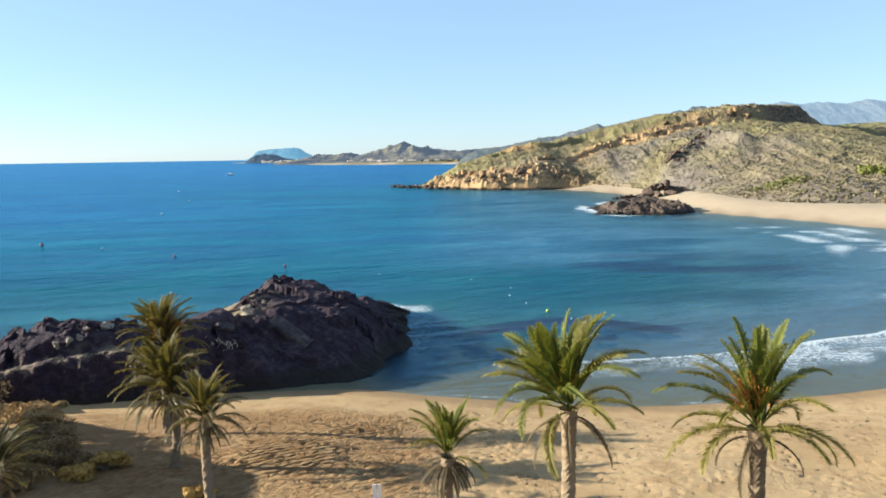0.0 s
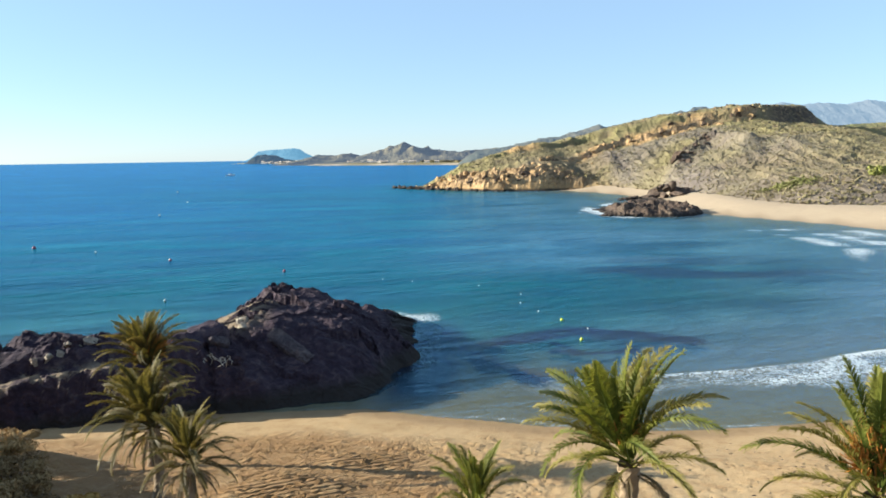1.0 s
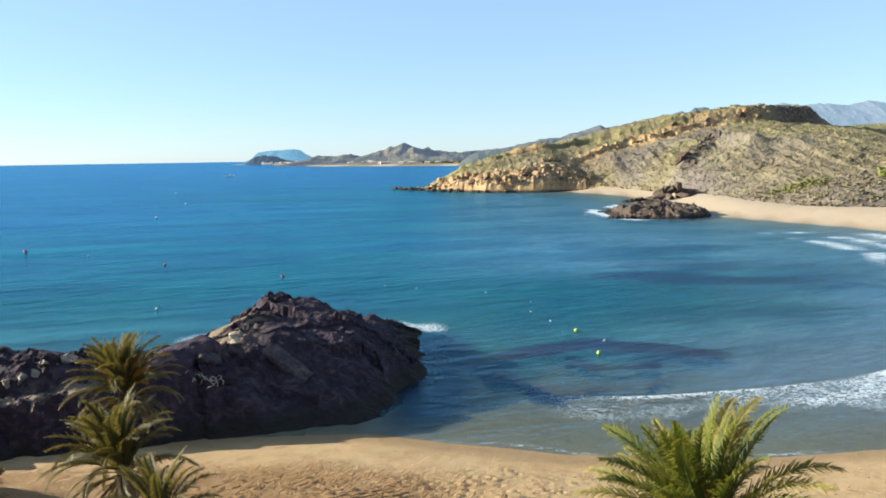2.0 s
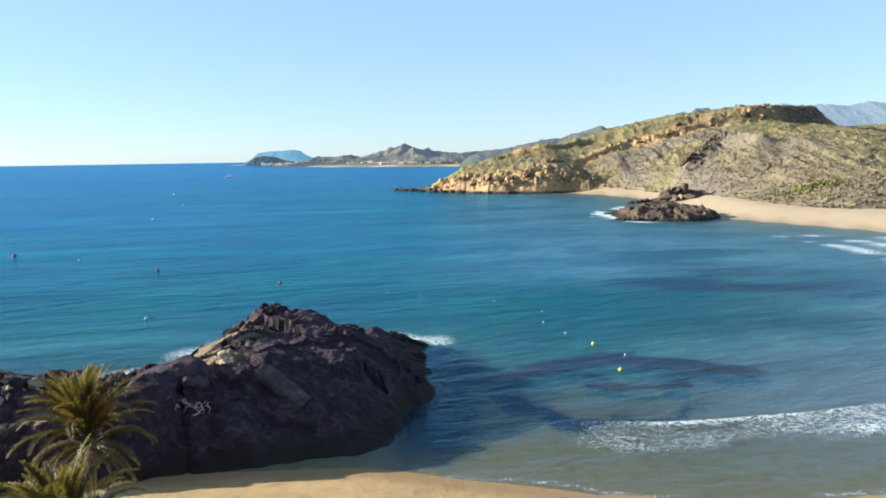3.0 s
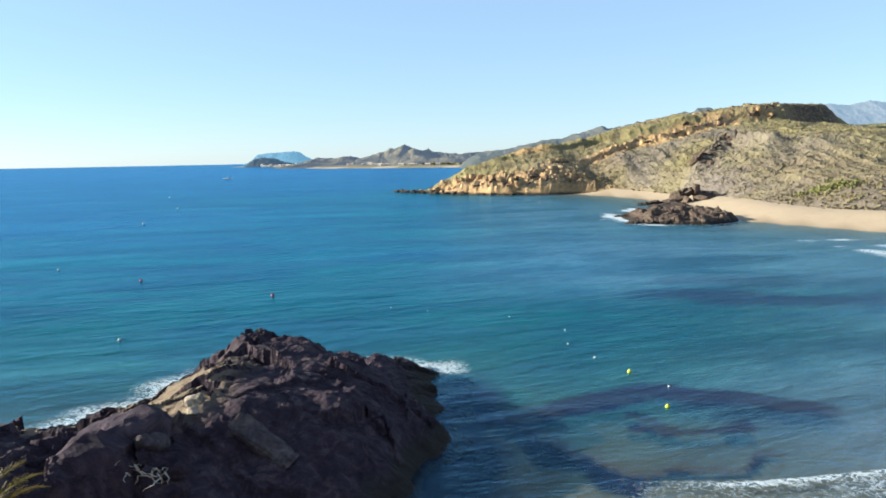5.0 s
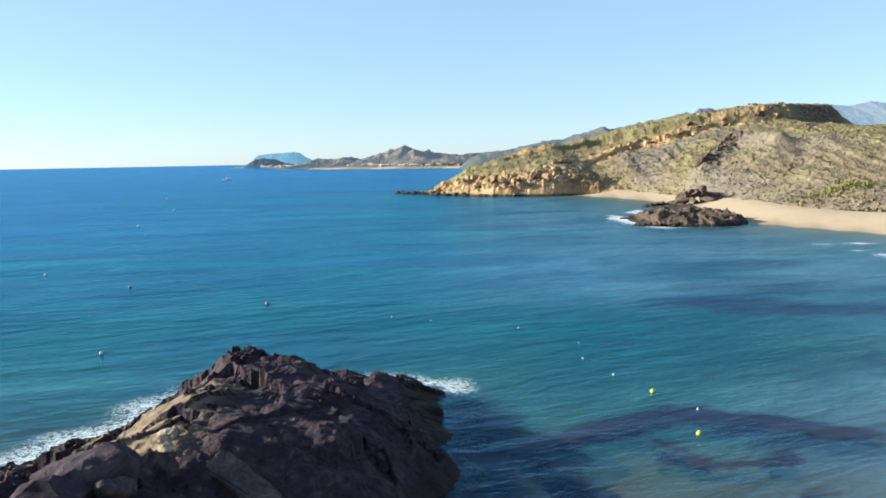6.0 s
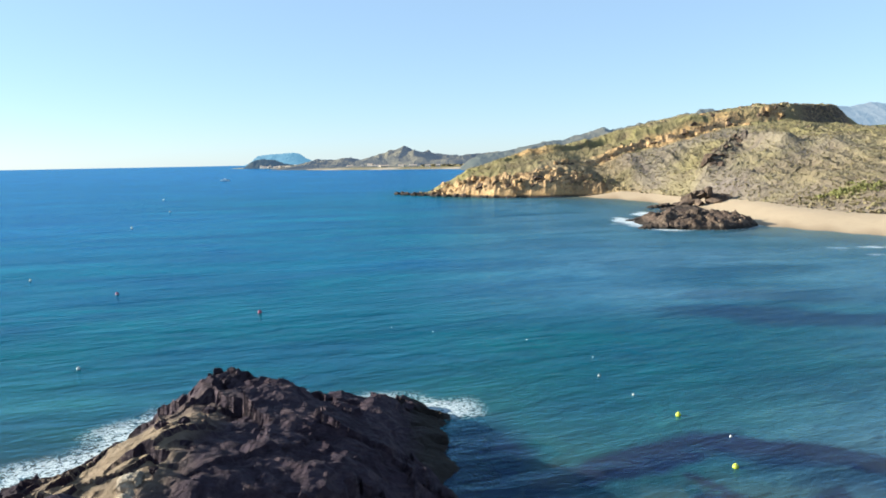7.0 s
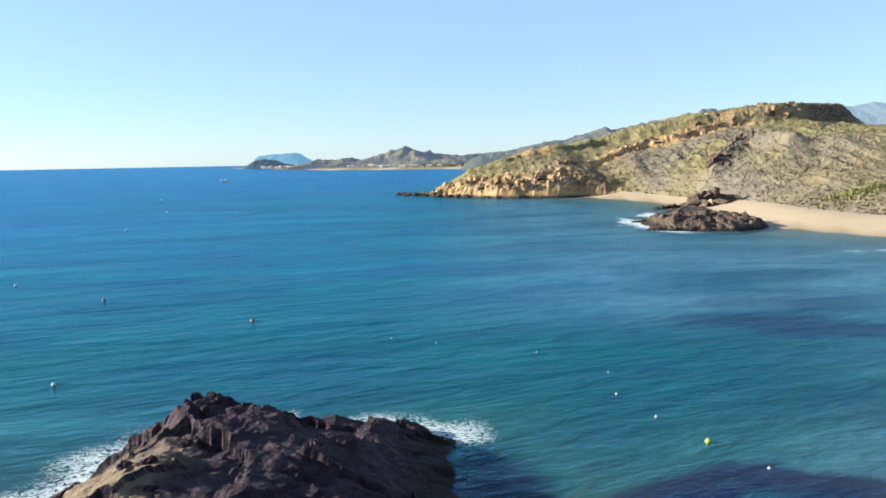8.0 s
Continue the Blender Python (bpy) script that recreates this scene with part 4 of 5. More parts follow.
# a rocky ledge climbing to the flat top
ledge_d = Y - np.interp(X, LEDGE_X, LEDGE_Y) + 5 * (fbm(X * 0.06, 3.3, 0, 148, 4) - 0.5)
on_ledge = smooth(40, 62, X) * smooth(170, 155, X)
broken = smooth(0.15, 0.42, vnoise(X * 0.09, 1.5, 0, 149))
H = H + edge * on_ledge * (0.25 + 0.75 * broken) * 2.6 * (smooth(-1.0, 1.0, ledge_d) - 0.5) * np.exp(-np.abs(ledge_d) / 9)
near_ledge = on_ledge * smooth(-6.5, -1.0, ledge_d) * smooth(3.5, 1.0, ledge_d) * (0.35 + 0.65 * broken)
H = H + edge * near_ledge * 0.8 * slabs(X, Y, 2.8, 0.8, 1.6, 223)
# second line of blocks below the skyline
upper_d = Y - np.interp(X, [70, 95, 120, 150], [372, 379, 383, 385])
near_upper = np.exp(-(upper_d / 2.2) ** 2) * smooth(62, 80, X) * smooth(158, 150, X) * smooth(0.45, 0.62, vnoise(X * 0.11, 6.5, 0, 155))
H = H + near_upper * (0.6 + slabs(X, Y, 2.6, 0.7, 1.4, 227))
quarry = np.exp(-((X - 37) / 9) ** 2 - ((Y - 369) / 4.5) ** 2)
H = H - 1.2 * quarry * smooth(372, 369, Y)
H = H + edge * 1.3 * (fbm(X * 0.085, Y * 0.022, 0, 150, 3, True) - 0.6) * smooth(0.9, 0.6, U) * smooth(50, 90, X)
scarp = smooth(156, 174, X) * smooth(205, 196, X)
H = H - 1.8 * scarp * smooth(0.72, 0.90, U) * (1 - smooth(0.925, 0.950, U + 0.03 * (fbm(X * 0.12, Y * 0.05, 0, 154, 3) - 0.5)))
back = Y - np.interp(X, RIDGE_X, RIDGE_Y)
H = H - 40 * smooth(4, 40, back) * smooth(36, 6, X)
# the foot runs out into the sand
toe = smooth(42, 60, X) * smooth(0.07, 0.0, U)
H = H - 0.6 * toe
H = np.where(U < 0, np.minimum(H, 1.2 + 60 * U), H)
me, used = grid_mesh("slope", X, Y, H, ((H > -2) & (U > -0.12) & (X > -27))[:-1, :-1])
wide = fbm(X * 0.02, Y * 0.02, 0, 151, 4)
scree = np.clip(smooth(8, 30, rib_d * (1 - spur)) * smooth(70, 82, X) * smooth(150, 120, X) * smooth(-2, -12, ledge_d) * (1 - spur) + 0.75 * spur * np.exp(-(rib_d / 22) ** 2) + 0.30 * smooth(90, 140, X) + 0.5 * smooth(66, 74, X) * smooth(0.25, 0.05, U), 0, 1)
green = np.clip(smooth(0.40, 0.58, wide) * 0.7 + 0.5 * smooth(2, 10, ledge_d) * smooth(110, 70, X) + 0.75 * smooth(116, 150, X) + 0.8 * smooth(1.3, 0.5, np.hypot((X - 101) / 9, (Y - 213) / 10)) + 0.5 * smooth(0.86, 1.0, U) + 0.3 * smooth(180, 230, X), 0, 1)
ochre = np.maximum(smooth(85, 45, X) * smooth(0.36, 0.18, U + 0.004 * (X - 20)) * 0.9, 0.75 * on_ledge * smooth(-10, -3, ledge_d) * smooth(8, 3, ledge_d) * smooth(150, 120, X) * smooth(0.35, 0.55, fbm(X * 0.06, Y * 0.06, 0, 152, 3)))
ochre = np.maximum(ochre, quarry)
# the scarp term paints its shaded face dark; the others are dark rock
basalt_and_shade = np.maximum(0.95 * scarp * smooth(0.885, 0.915, U) * smooth(0.975, 0.955, U), 0.85 * near_rib)
basalt_and_shade = np.maximum(basalt_and_shade, 0.7 * near_upper)
basalt_and_shade = np.maximum(basalt_and_shade, 0.75 * crag_zone * smooth(0.50, 0.66, fbm(X * 0.09, Y * 0.12, 0, 156, 3) + 0.12 * smooth(24, 40, X) * smooth(62, 50, X)))
attribute(me, "basalt_and_shade", basalt_and_shade.ravel()[used])
attribute(me, "stone", np.clip(np.maximum.reduce([crag_zone, near_ledge, 0.8 * scarp * smooth(0.86, 0.9, U), quarry, near_upper]), 0, 1).ravel()[used])
for nm, val in (("green", green * (1 - 0.7 * ochre) * (1 - 0.6 * np.minimum(scree, 1))), ("scree", scree), ("ochre", ochre)):
    attribute(me, nm, val.ravel()[used])
me.polygons.foreach_set("use_smooth", np.zeros(len(me.polygons), bool))
headland = empty("headland", pose(0, 0, 0), "scrub-covered headland hill with ochre sea cliffs and flat rocky top", "hill")
part("slope", me, M_HILL, headland)


def on_headland(x, y):
    i, j = np.clip(np.searchsorted(hx, x), 0, len(hx) - 1), np.clip(np.searchsorted(hy, y), 0, len(hy) - 1)
    return H[j, i]


cliff_a = [crag("crag", M_OCHRE, 80 + s, 1.3, 3, squash=(1.25, 1.0, 1.0), rough=0.35, cut=0.28) for s in range(4)]
cliff_b = [crag("crag", M_CLIFF, 90 + s, 1.3, 3, squash=(1.3, 0.9, 0.9), rough=0.35, cut=0.28) for s in range(4)]
for k in range(255):
    r = random.Random(700 + k)
    if k < 90:      # sea cliffs
        x = r.uniform(-22, 60)
        y = np.interp(x, FOOT_X, FOOT_Y) + 1 + abs(r.gauss(0, 8))
        s, kind = r.uniform(0.7, 1.9), cliff_a if r.random() < 0.72 else cliff_b
    elif k < 125:   # edge of the flat top
        x = r.uniform(118, 203)
        y = np.interp(x, RIDGE_X, RIDGE_Y) - r.uniform(2, 10)
        s, kind = r.uniform(1.0, 2.4), cliff_b if x > 155 or r.random() < 0.5 else cliff_a
    elif k < 170:   # dark rib down the slope
        f = r.uniform(0.3, 1)
        x, y = 80 + 36 * f + r.gauss(0, 2.6), 270 + 53 * f + r.gauss(0, 2.6)
        s, kind = r.uniform(1.0, 2.4), cliff_b
    elif k < 185:
        x, y = r.uniform(60, 180), r.uniform(300, 380)
        s, kind = r.uniform(0.5, 1.1), cliff_a if r.random() < 0.4 else cliff_b
    else:           # blocks along the ledge
        x = r.uniform(22, 158)
        y = np.interp(x, LEDGE_X, LEDGE_Y) + r.gauss(-1.0, 1.6)
        s, kind = r.uniform(0.9, 2.2), cliff_a if r.random() < 0.6 else cliff_b
    if on_headland(x, y) > 0.1:
        part("crag", kind[k % 4], None, headland, at=pose(x, y, float(on_headland(x, y)) - 0.55 * s, r.uniform(-20, 20), r.uniform(-20, 20), r.uniform(-40, 40)) @ Matrix.Scale(s, 4))
for k in range(44):  # black reef at the tip
    r = random.Random(900 + k)
    f = k / 43
    part("crag", isl_crags[k % 4], None, headland, at=pose(-27 + 54 * f + r.gauss(0, 0.6), float(np.interp(-27 + 54 * f, FOOT_X, FOOT_Y)) + 1.0 + r.gauss(0, 1.0), 0.1, r.uniform(-20, 20), 0, r.uniform(0, 360)) @ Matrix.Scale(r.uniform(1.0, 2.2), 4))


def scatter(name, spots, sizes, seed, mat, label, category, flat=0.75, blades=9):
    """Many small clumps in one mesh: each a loose bunch of leaf faces."""
    r = np.random.default_rng(seed)
    n = len(spots)
    base = np.repeat(np.asarray(spots), blades, 0)
    s = np.repeat(np.asarray(sizes), blades)[:, None]
    v = r.normal(0, 1, (n * blades, 3))
    v /= np.linalg.norm(v, axis=1)[:, None]
    v[:, 2] = np.abs(v[:, 2])
    centre = base + v * s * np.array([0.75, 0.75, flat]) * r.uniform(0.3, 1.0, (n * blades, 1))
    a = r.normal(0, 1, (n * blades, 3))
    b = np.cross(v, a)
    a, b = a / np.linalg.norm(a, axis=1)[:, None], b / np.linalg.norm(b, axis=1)[:, None]
    k = s * r.uniform(0.35, 0.7, (n * blades, 1))
    quad = np.stack([centre - a * k, centre - b * k * 0.8, centre + a * k, centre + b * k * 0.8], 1).reshape(-1, 3)
    me = fast_mesh(name, quad, np.arange(len(quad)).reshape(-1, 4), True)
    return tagged(part(name, me, mat), label, category, kind="stuff")


rng = np.random.default_rng(21)
sx, sy = rng.uniform(-5, 300, 52000), rng.uniform(120, 440, 52000)
uu = (sy - np.interp(sx, FOOT_X, FOOT_Y)) / (np.interp(sx, RIDGE_X, RIDGE_Y) - np.interp(sx, FOOT_X, FOOT_Y))
dens = 0.25 + 0.9 * vnoise(sx * 0.05, sy * 0.05, 0, 161) + 0.6 * smooth(0.35, 0.05, uu)
ok = (rng.uniform(0, 1, 52000) < dens * np.where(uu > 0.9, 0.5, 1)) & (uu > 0.01) & (uu < 1.15) & (sx > -6) & ((sx > 45) | (uu > 0.45))
sx, sy = sx[ok], sy[ok]
sz = on_headland(sx, sy)
low = (sy - np.interp(sx, FOOT_X, FOOT_Y)) / (np.interp(sx, RIDGE_X, RIDGE_Y) - np.interp(sx, FOOT_X, FOOT_Y))
size = rng.uniform(0.18, 0.52, len(sx)) * (1 + 0.6 * smooth(0.30, 0.05, low))
half = rng.uniform(0, 1, len(sx)) < 0.62
scatter("hill_scrub", np.stack([sx, sy, sz], 1)[half], size[half], 22, M_SHRUB, "low olive-green scrub dotting the headland", "scrub", 0.6)
scatter("dry_scrub", np.stack([sx, sy, sz], 1)[~half], size[~half] * 0.9, 23, M_DRYSCRUB, "dry tan scrub and grass dotting the headland", "scrub", 0.6)
# taller bushes behind the far beach
M_BUSH = plain("green_bush_leaf", (0.105, 0.112, 0.034), (0.190, 0.185, 0.062), 0.4, 0.85, 0.0)
M_LIME = plain("lime_bush_leaf", (0.130, 0.142, 0.030), (0.225, 0.225, 0.056), 0.4, 0.85, 0.0)
for cx, cy, wide_x, wide_y, count, tall, mat, name, label in (
        (101, 212, 6.5, 6.0, 26, 0.62, M_BUSH, "green_bushes", "low green bushes behind the far beach"),
        (134, 218, 5.0, 8.0, 26, 0.95, M_LIME, "lime_bushes", "bright lime-green bushes in the hollow of the headland")):
    bx, by = cx + rng.normal(0, wide_x * 0.6, count), cy + rng.normal(0, wide_y * 0.6, count)
    spots = np.stack([bx, by, on_headland(bx, by) + 0.25 * tall], 1)
    spots = np.repeat(spots, 8, 0) + rng.normal(0, 1.3, (8 * count, 3)) * (1, 1, 0.4 * tall)
    scatter(name, spots, np.full(8 * count, tall * 0.8), 24, mat, label, "bushes", 0.9, 14)


# ---- distance ----
def far_ridge(name, pts, y, deep, mat, label, seed, rough=0.45, base=-2.0):
    """A range with a given skyline: points of x and height, at the distance y, with foothills before it."""
    xs = np.arange(pts[0][0], pts[-1][0] + 1, (pts[-1][0] - pts[0][0]) / 220)
    top = np.interp(xs, [p[0] for p in pts], [p[1] for p in pts])
    v = np.concatenate([np.linspace(-1, 0, 26), np.linspace(0.06, 1, 8)])
    X, V = np.meshgrid(xs, v)
    T = np.broadcast_to(top, X.shape)
    Yv = y + V * deep
    f = np.maximum(0, 1 - np.abs(V)) ** 1.25
    n = fbm(X * 3.4 / deep + 3.1, V * 5.0, 0, seed, 5, True) - 0.5
    Hh = base + (T - base) * f * (1 + 1.6 * rough * n * smooth(0, 0.25, np.abs(V))) + (T - base) * rough * 0.25 * (fbm(X * 30 / deep, V * 9, 0, seed + 5, 3) - 0.5) * f
    me, _ = grid_mesh(name, X, Yv, Hh)
    attribute(me, "green", np.full(X.size, 1.0))
    return tagged(part(name, me, mat), label, "distant hills", kind="structure")


def skyline(distance, *pairs):
    """Heights and places at a distance from bearings and elevations, both in thousandths."""
    return [(2.5 + b * distance / 1000, 16.3 + e * distance / 1000) for b, e in pairs]


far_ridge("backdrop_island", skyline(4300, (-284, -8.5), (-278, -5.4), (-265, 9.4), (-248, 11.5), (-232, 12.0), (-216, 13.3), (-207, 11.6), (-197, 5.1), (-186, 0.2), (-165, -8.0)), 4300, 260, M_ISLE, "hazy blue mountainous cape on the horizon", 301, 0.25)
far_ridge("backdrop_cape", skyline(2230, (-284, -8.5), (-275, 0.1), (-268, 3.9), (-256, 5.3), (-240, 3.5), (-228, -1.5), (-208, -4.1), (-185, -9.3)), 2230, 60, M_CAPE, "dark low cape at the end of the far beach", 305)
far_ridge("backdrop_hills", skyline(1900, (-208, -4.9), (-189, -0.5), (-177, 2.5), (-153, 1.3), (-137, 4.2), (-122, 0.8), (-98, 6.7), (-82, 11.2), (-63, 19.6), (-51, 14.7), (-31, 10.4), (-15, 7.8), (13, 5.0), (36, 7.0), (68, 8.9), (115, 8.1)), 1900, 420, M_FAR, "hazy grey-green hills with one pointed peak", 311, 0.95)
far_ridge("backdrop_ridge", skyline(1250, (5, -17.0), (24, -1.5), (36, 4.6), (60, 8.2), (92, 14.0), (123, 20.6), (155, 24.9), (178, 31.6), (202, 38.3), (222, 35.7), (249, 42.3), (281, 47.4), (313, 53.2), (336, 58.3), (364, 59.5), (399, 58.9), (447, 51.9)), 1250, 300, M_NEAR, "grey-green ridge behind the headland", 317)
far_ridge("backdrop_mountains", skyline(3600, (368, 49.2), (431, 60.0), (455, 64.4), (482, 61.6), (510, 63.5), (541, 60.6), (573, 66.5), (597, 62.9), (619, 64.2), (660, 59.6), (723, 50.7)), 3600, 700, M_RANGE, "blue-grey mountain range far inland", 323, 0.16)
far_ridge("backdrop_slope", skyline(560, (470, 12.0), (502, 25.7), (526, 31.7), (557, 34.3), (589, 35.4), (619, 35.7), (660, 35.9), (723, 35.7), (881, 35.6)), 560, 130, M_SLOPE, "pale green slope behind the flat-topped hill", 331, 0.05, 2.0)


def house(x, y, w, d, h, turn, storeys):
    ob = empty("house", pose(x, y, max(0.5, float(ground_height(x, y))), 0, 0, turn), "small white plastered house by the far beach", "house", "houses of the far village")
    bm = bmesh.new()
    bmesh.ops.create_cube(bm, size=1, matrix=Matrix.Translation((0, 0, h / 2 - 1)) @ Matrix.Diagonal((w, d, h + 2, 1)))
    part("wall", bm, M_WALL, ob)
    bm = bmesh.new()
    pts = [(-w / 2 - 0.4, -d / 2 - 0.4, h), (w / 2 + 0.4, -d / 2 - 0.4, h), (w / 2 + 0.4, d / 2 + 0.4, h), (-w / 2 - 0.4, d / 2 + 0.4, h), (-w / 2, 0, h + 1.6), (w / 2, 0, h + 1.6)]
    vs = [bm.verts.new(p) for p in pts]
    for f in ((0, 1, 5, 4), (2, 3, 4, 5), (0, 4, 3), (1, 2, 5), (3, 2, 1, 0)):
        bm.faces.new([vs[i] for i in f])
    part("roof", bm, M_ROOF, ob)
    for s in range(storeys):
        for k in range(int(w // 4)):
            bm = bmesh.new()
            bmesh.ops.create_cube(bm, size=1, matrix=Matrix.Translation((-w / 2 + 2.2 + 4 * k, -d / 2 - 0.02, 1.6 + 3 * s)) @ Matrix.Diagonal((1.4, 0.1, 1.3, 1)))
            part("window", bm, M_PANE, ob)


r = random.Random(77)
for k in range(40):
    f = k / 39
    x0, y0 = -590 + 530 * f, 2100 - 740 * f
    house(x0 + r.uniform(-18, 18) + 26, y0 + r.uniform(10, 60) + 26, r.uniform(6, 14), r.uniform(6, 10), r.choice((3.2, 3.2, 3.2, 6.2)), r.uniform(-20, 20), 1)

rng = np.random.default_rng(31)
f = rng.uniform(0, 1, 420)
tx, ty = -500 + 560 * f + rng.uniform(0, 60, 420), 2060 - 760 * f + rng.uniform(30, 120, 420)
scatter("village_trees", np.stack([tx, ty, np.maximum(1, ground_height(tx, ty, False)) + 1], 1), rng.uniform(2.5, 5.0, 420), 32, M_SHRUB, "dark trees among the far village houses", "trees", 0.9, 10)


# ---- palms ----
def frond_mesh(name, length, arch, droop, spread_w, mat, seed, pairs=96, side=0.0):
    """A feather leaf: a curved rib with folded leaflets on both sides. It leaves the stem along +x and rises along +z."""
    r = random.Random(seed)
    n = 24
    pts, ang, x, z, y = [], arch, 0.0, 0.0, 0.0
    for i in range(n + 1):
        pts.append(Vector((x, y, z)))
        f = i / n
        a = ang - droop * f ** 1.6
        x, z = x + length / n * math.cos(a), z + length / n * math.sin(a)
        y += side * f * length / n
    verts, faces, along = [], [], []

    def at(f):
        k = min(int(f * n), n - 1)
        return pts[k].lerp(pts[k + 1], f * n - k), (pts[k + 1] - pts[k]).normalized()

    for i in range(n + 1):  # the rib, three-sided
        p, d = at(i / n * 0.999)
        up = Vector((-d.z, 0, d.x))
        w = 0.045 * (1 - i / n) + 0.006
        for off in (Vector((0, w, 0)), Vector((0, -w, 0)), -up * w):
            verts.append(p + off)
            along.append(i / n * 0.5)
    for i in range(n):
        for k in range(3):
            a, b = i * 3 + k, i * 3 + (k + 1) % 3
            faces.append((a, b, b + 3, a + 3))
    for j in range(pairs):
        f = 0.16 + 0.84 * (j + 0.5) / pairs
        p, d = at(min(f, 0.995))
        up = Vector((-d.z, 0, d.x))
        reach = spread_w * (math.sin(math.pi * min(1.0, 0.16 + 0.80 * f)) ** 0.7) * r.uniform(0.75, 1.15)
        for s in (-1, 1):
            lean = r.uniform(1.0, 1.7) + 0.4 * f
            way = (Vector((0, s, 0)) + d * lean + up * r.uniform(0.10, 0.85)).normalized()
            tip = p + way * reach + Vector((0, 0, -0.30 * reach * r.uniform(0.2, 1.4)))
            half = d * r.uniform(0.013, 0.026)
            mid = p + way * reach * 0.5
            b = len(verts)
            verts += [p - half, p + half, mid + half * 1.1, mid - half * 1.1, tip + half * 0.15, tip - half * 0.15]
            along += [f * 0.5, f * 0.5, 0.4 + f * 0.4, 0.4 + f * 0.4, 1, 1]
            faces += [(b, b + 1, b + 2, b + 3), (b + 3, b + 2, b + 4, b + 5)]
    me = fast_mesh(name, np.array([tuple(v) for v in verts]), np.array(faces), True)
    attribute(me, "along", along)
    me.materials.append(mat)
    return me


def frond_set(length, seed, leaf, worn):
    mk = frond_mesh
    return {
        "young": [mk("frond", length * 0.98, 1.44, 0.50, 0.60, leaf, seed + 1), mk("frond", length * 1.04, 1.30, 0.80, 0.64, leaf, seed + 2, side=0.25), mk("frond", length * 1.02, 1.16, 1.10, 0.64, worn, seed + 12, side=-0.25)],
        "mid": [mk("frond", length * 1.05, 0.90, 1.40, 0.62, leaf, seed + 3, side=-0.2), mk("frond", length, 0.80, 1.45, 0.62, worn, seed + 4), mk("frond", length * 1.1, 1.00, 1.8, 0.60, leaf, seed + 5, side=0.3)],
        "low": [mk("frond", length, 0.35, 1.35, 0.54, worn, seed + 6), mk("frond", length * 1.02, 0.20, 1.6, 0.50, worn, seed + 7, side=0.25)],
        "dead": [mk("frond", length * 0.85, -0.35, 1.25, 0.34, M_DRY, seed + 8), mk("frond", length * 0.8, -0.6, 1.0, 0.30, M_DRY, seed + 9, side=0.2)],
    }


FRESH = frond_set(3.3, 500, M_GREEN, M_OLIVE)
DUSTY = frond_set(3.3, 540, M_SHADY, M_DUST)


def trunk_mesh(base, top, r0, r1, seed):
    """A tapering stem with the stubs of old leaves in spirals."""
    r = random.Random(seed)
    rings, sides = max(20, int((top - base).length / 0.10)), 14
    bow = Vector((r.uniform(-0.15, 0.15), r.uniform(-0.15, 0.15), 0))
    verts, faces = [], []
    for i in range(rings + 1):
        f = i / rings
        c = base.lerp(top, f) + bow * math.sin(math.pi * f)
        rad = r0 + (r1 - r0) * f + 0.10 * math.exp(-f * 14) + 0.10 * math.exp(-(1 - f) * 9)
        for k in range(sides):
            a = 2 * math.pi * (k + 0.5 * (i % 2)) / sides
            q = rad * (1 + 0.10 * ((i + k * 3) % 4 == 0) + 0.05 * r.uniform(-1, 1) - 0.04 * (i % 2))
            verts.append(tuple(c + Vector((q * math.cos(a), q * math.sin(a), 0))))
    for i in range(rings):
        for k in range(sides):
            a, b = i * sides + k, i * sides + (k + 1) % sides
            faces.append((a, b, b + sides, a + sides))
    return fast_mesh("trunk", np.array(verts), np.array(faces), True)


def fruit_mesh(seed, length=1.25):
    """A bunch of bare orange fruit stalks."""
    r = random.Random(seed)
    verts, faces = [], []

    def rod(a, b, w):
        d = (b - a).normalized()
        u = d.orthogonal().normalized() * w
        v = d.cross(u)
        k = len(verts)
        for p, s in ((a, 1), (b, 0.6)):
            verts.extend(tuple(p + q * s) for q in (u, v, -u, -v))
        faces.extend([(k + i, k + (i + 1) % 4, k + 4 + (i + 1) % 4, k + 4 + i) for i in range(4)])

    head = Vector((length * 0.30, 0, length * 0.50))
    rod(Vector((0, 0, 0)), head, 0.05)
    for _ in range(80):
        way = Vector((r.gauss(0.35, 0.25), r.gauss(0, 0.28), r.gauss(0.45, 0.35)))
        rod(head * r.uniform(0.5, 1.0), head + way * length * 0.5, 0.021)
    return fast_mesh("fruit_stalk", np.array(verts), np.array(faces), True)


FRUIT = [fruit_mesh(600 + k) for k in range(2)]
FRUIT[0].materials.append(M_FRUIT)
FRUIT[1].materials.append(M_FRUIT)


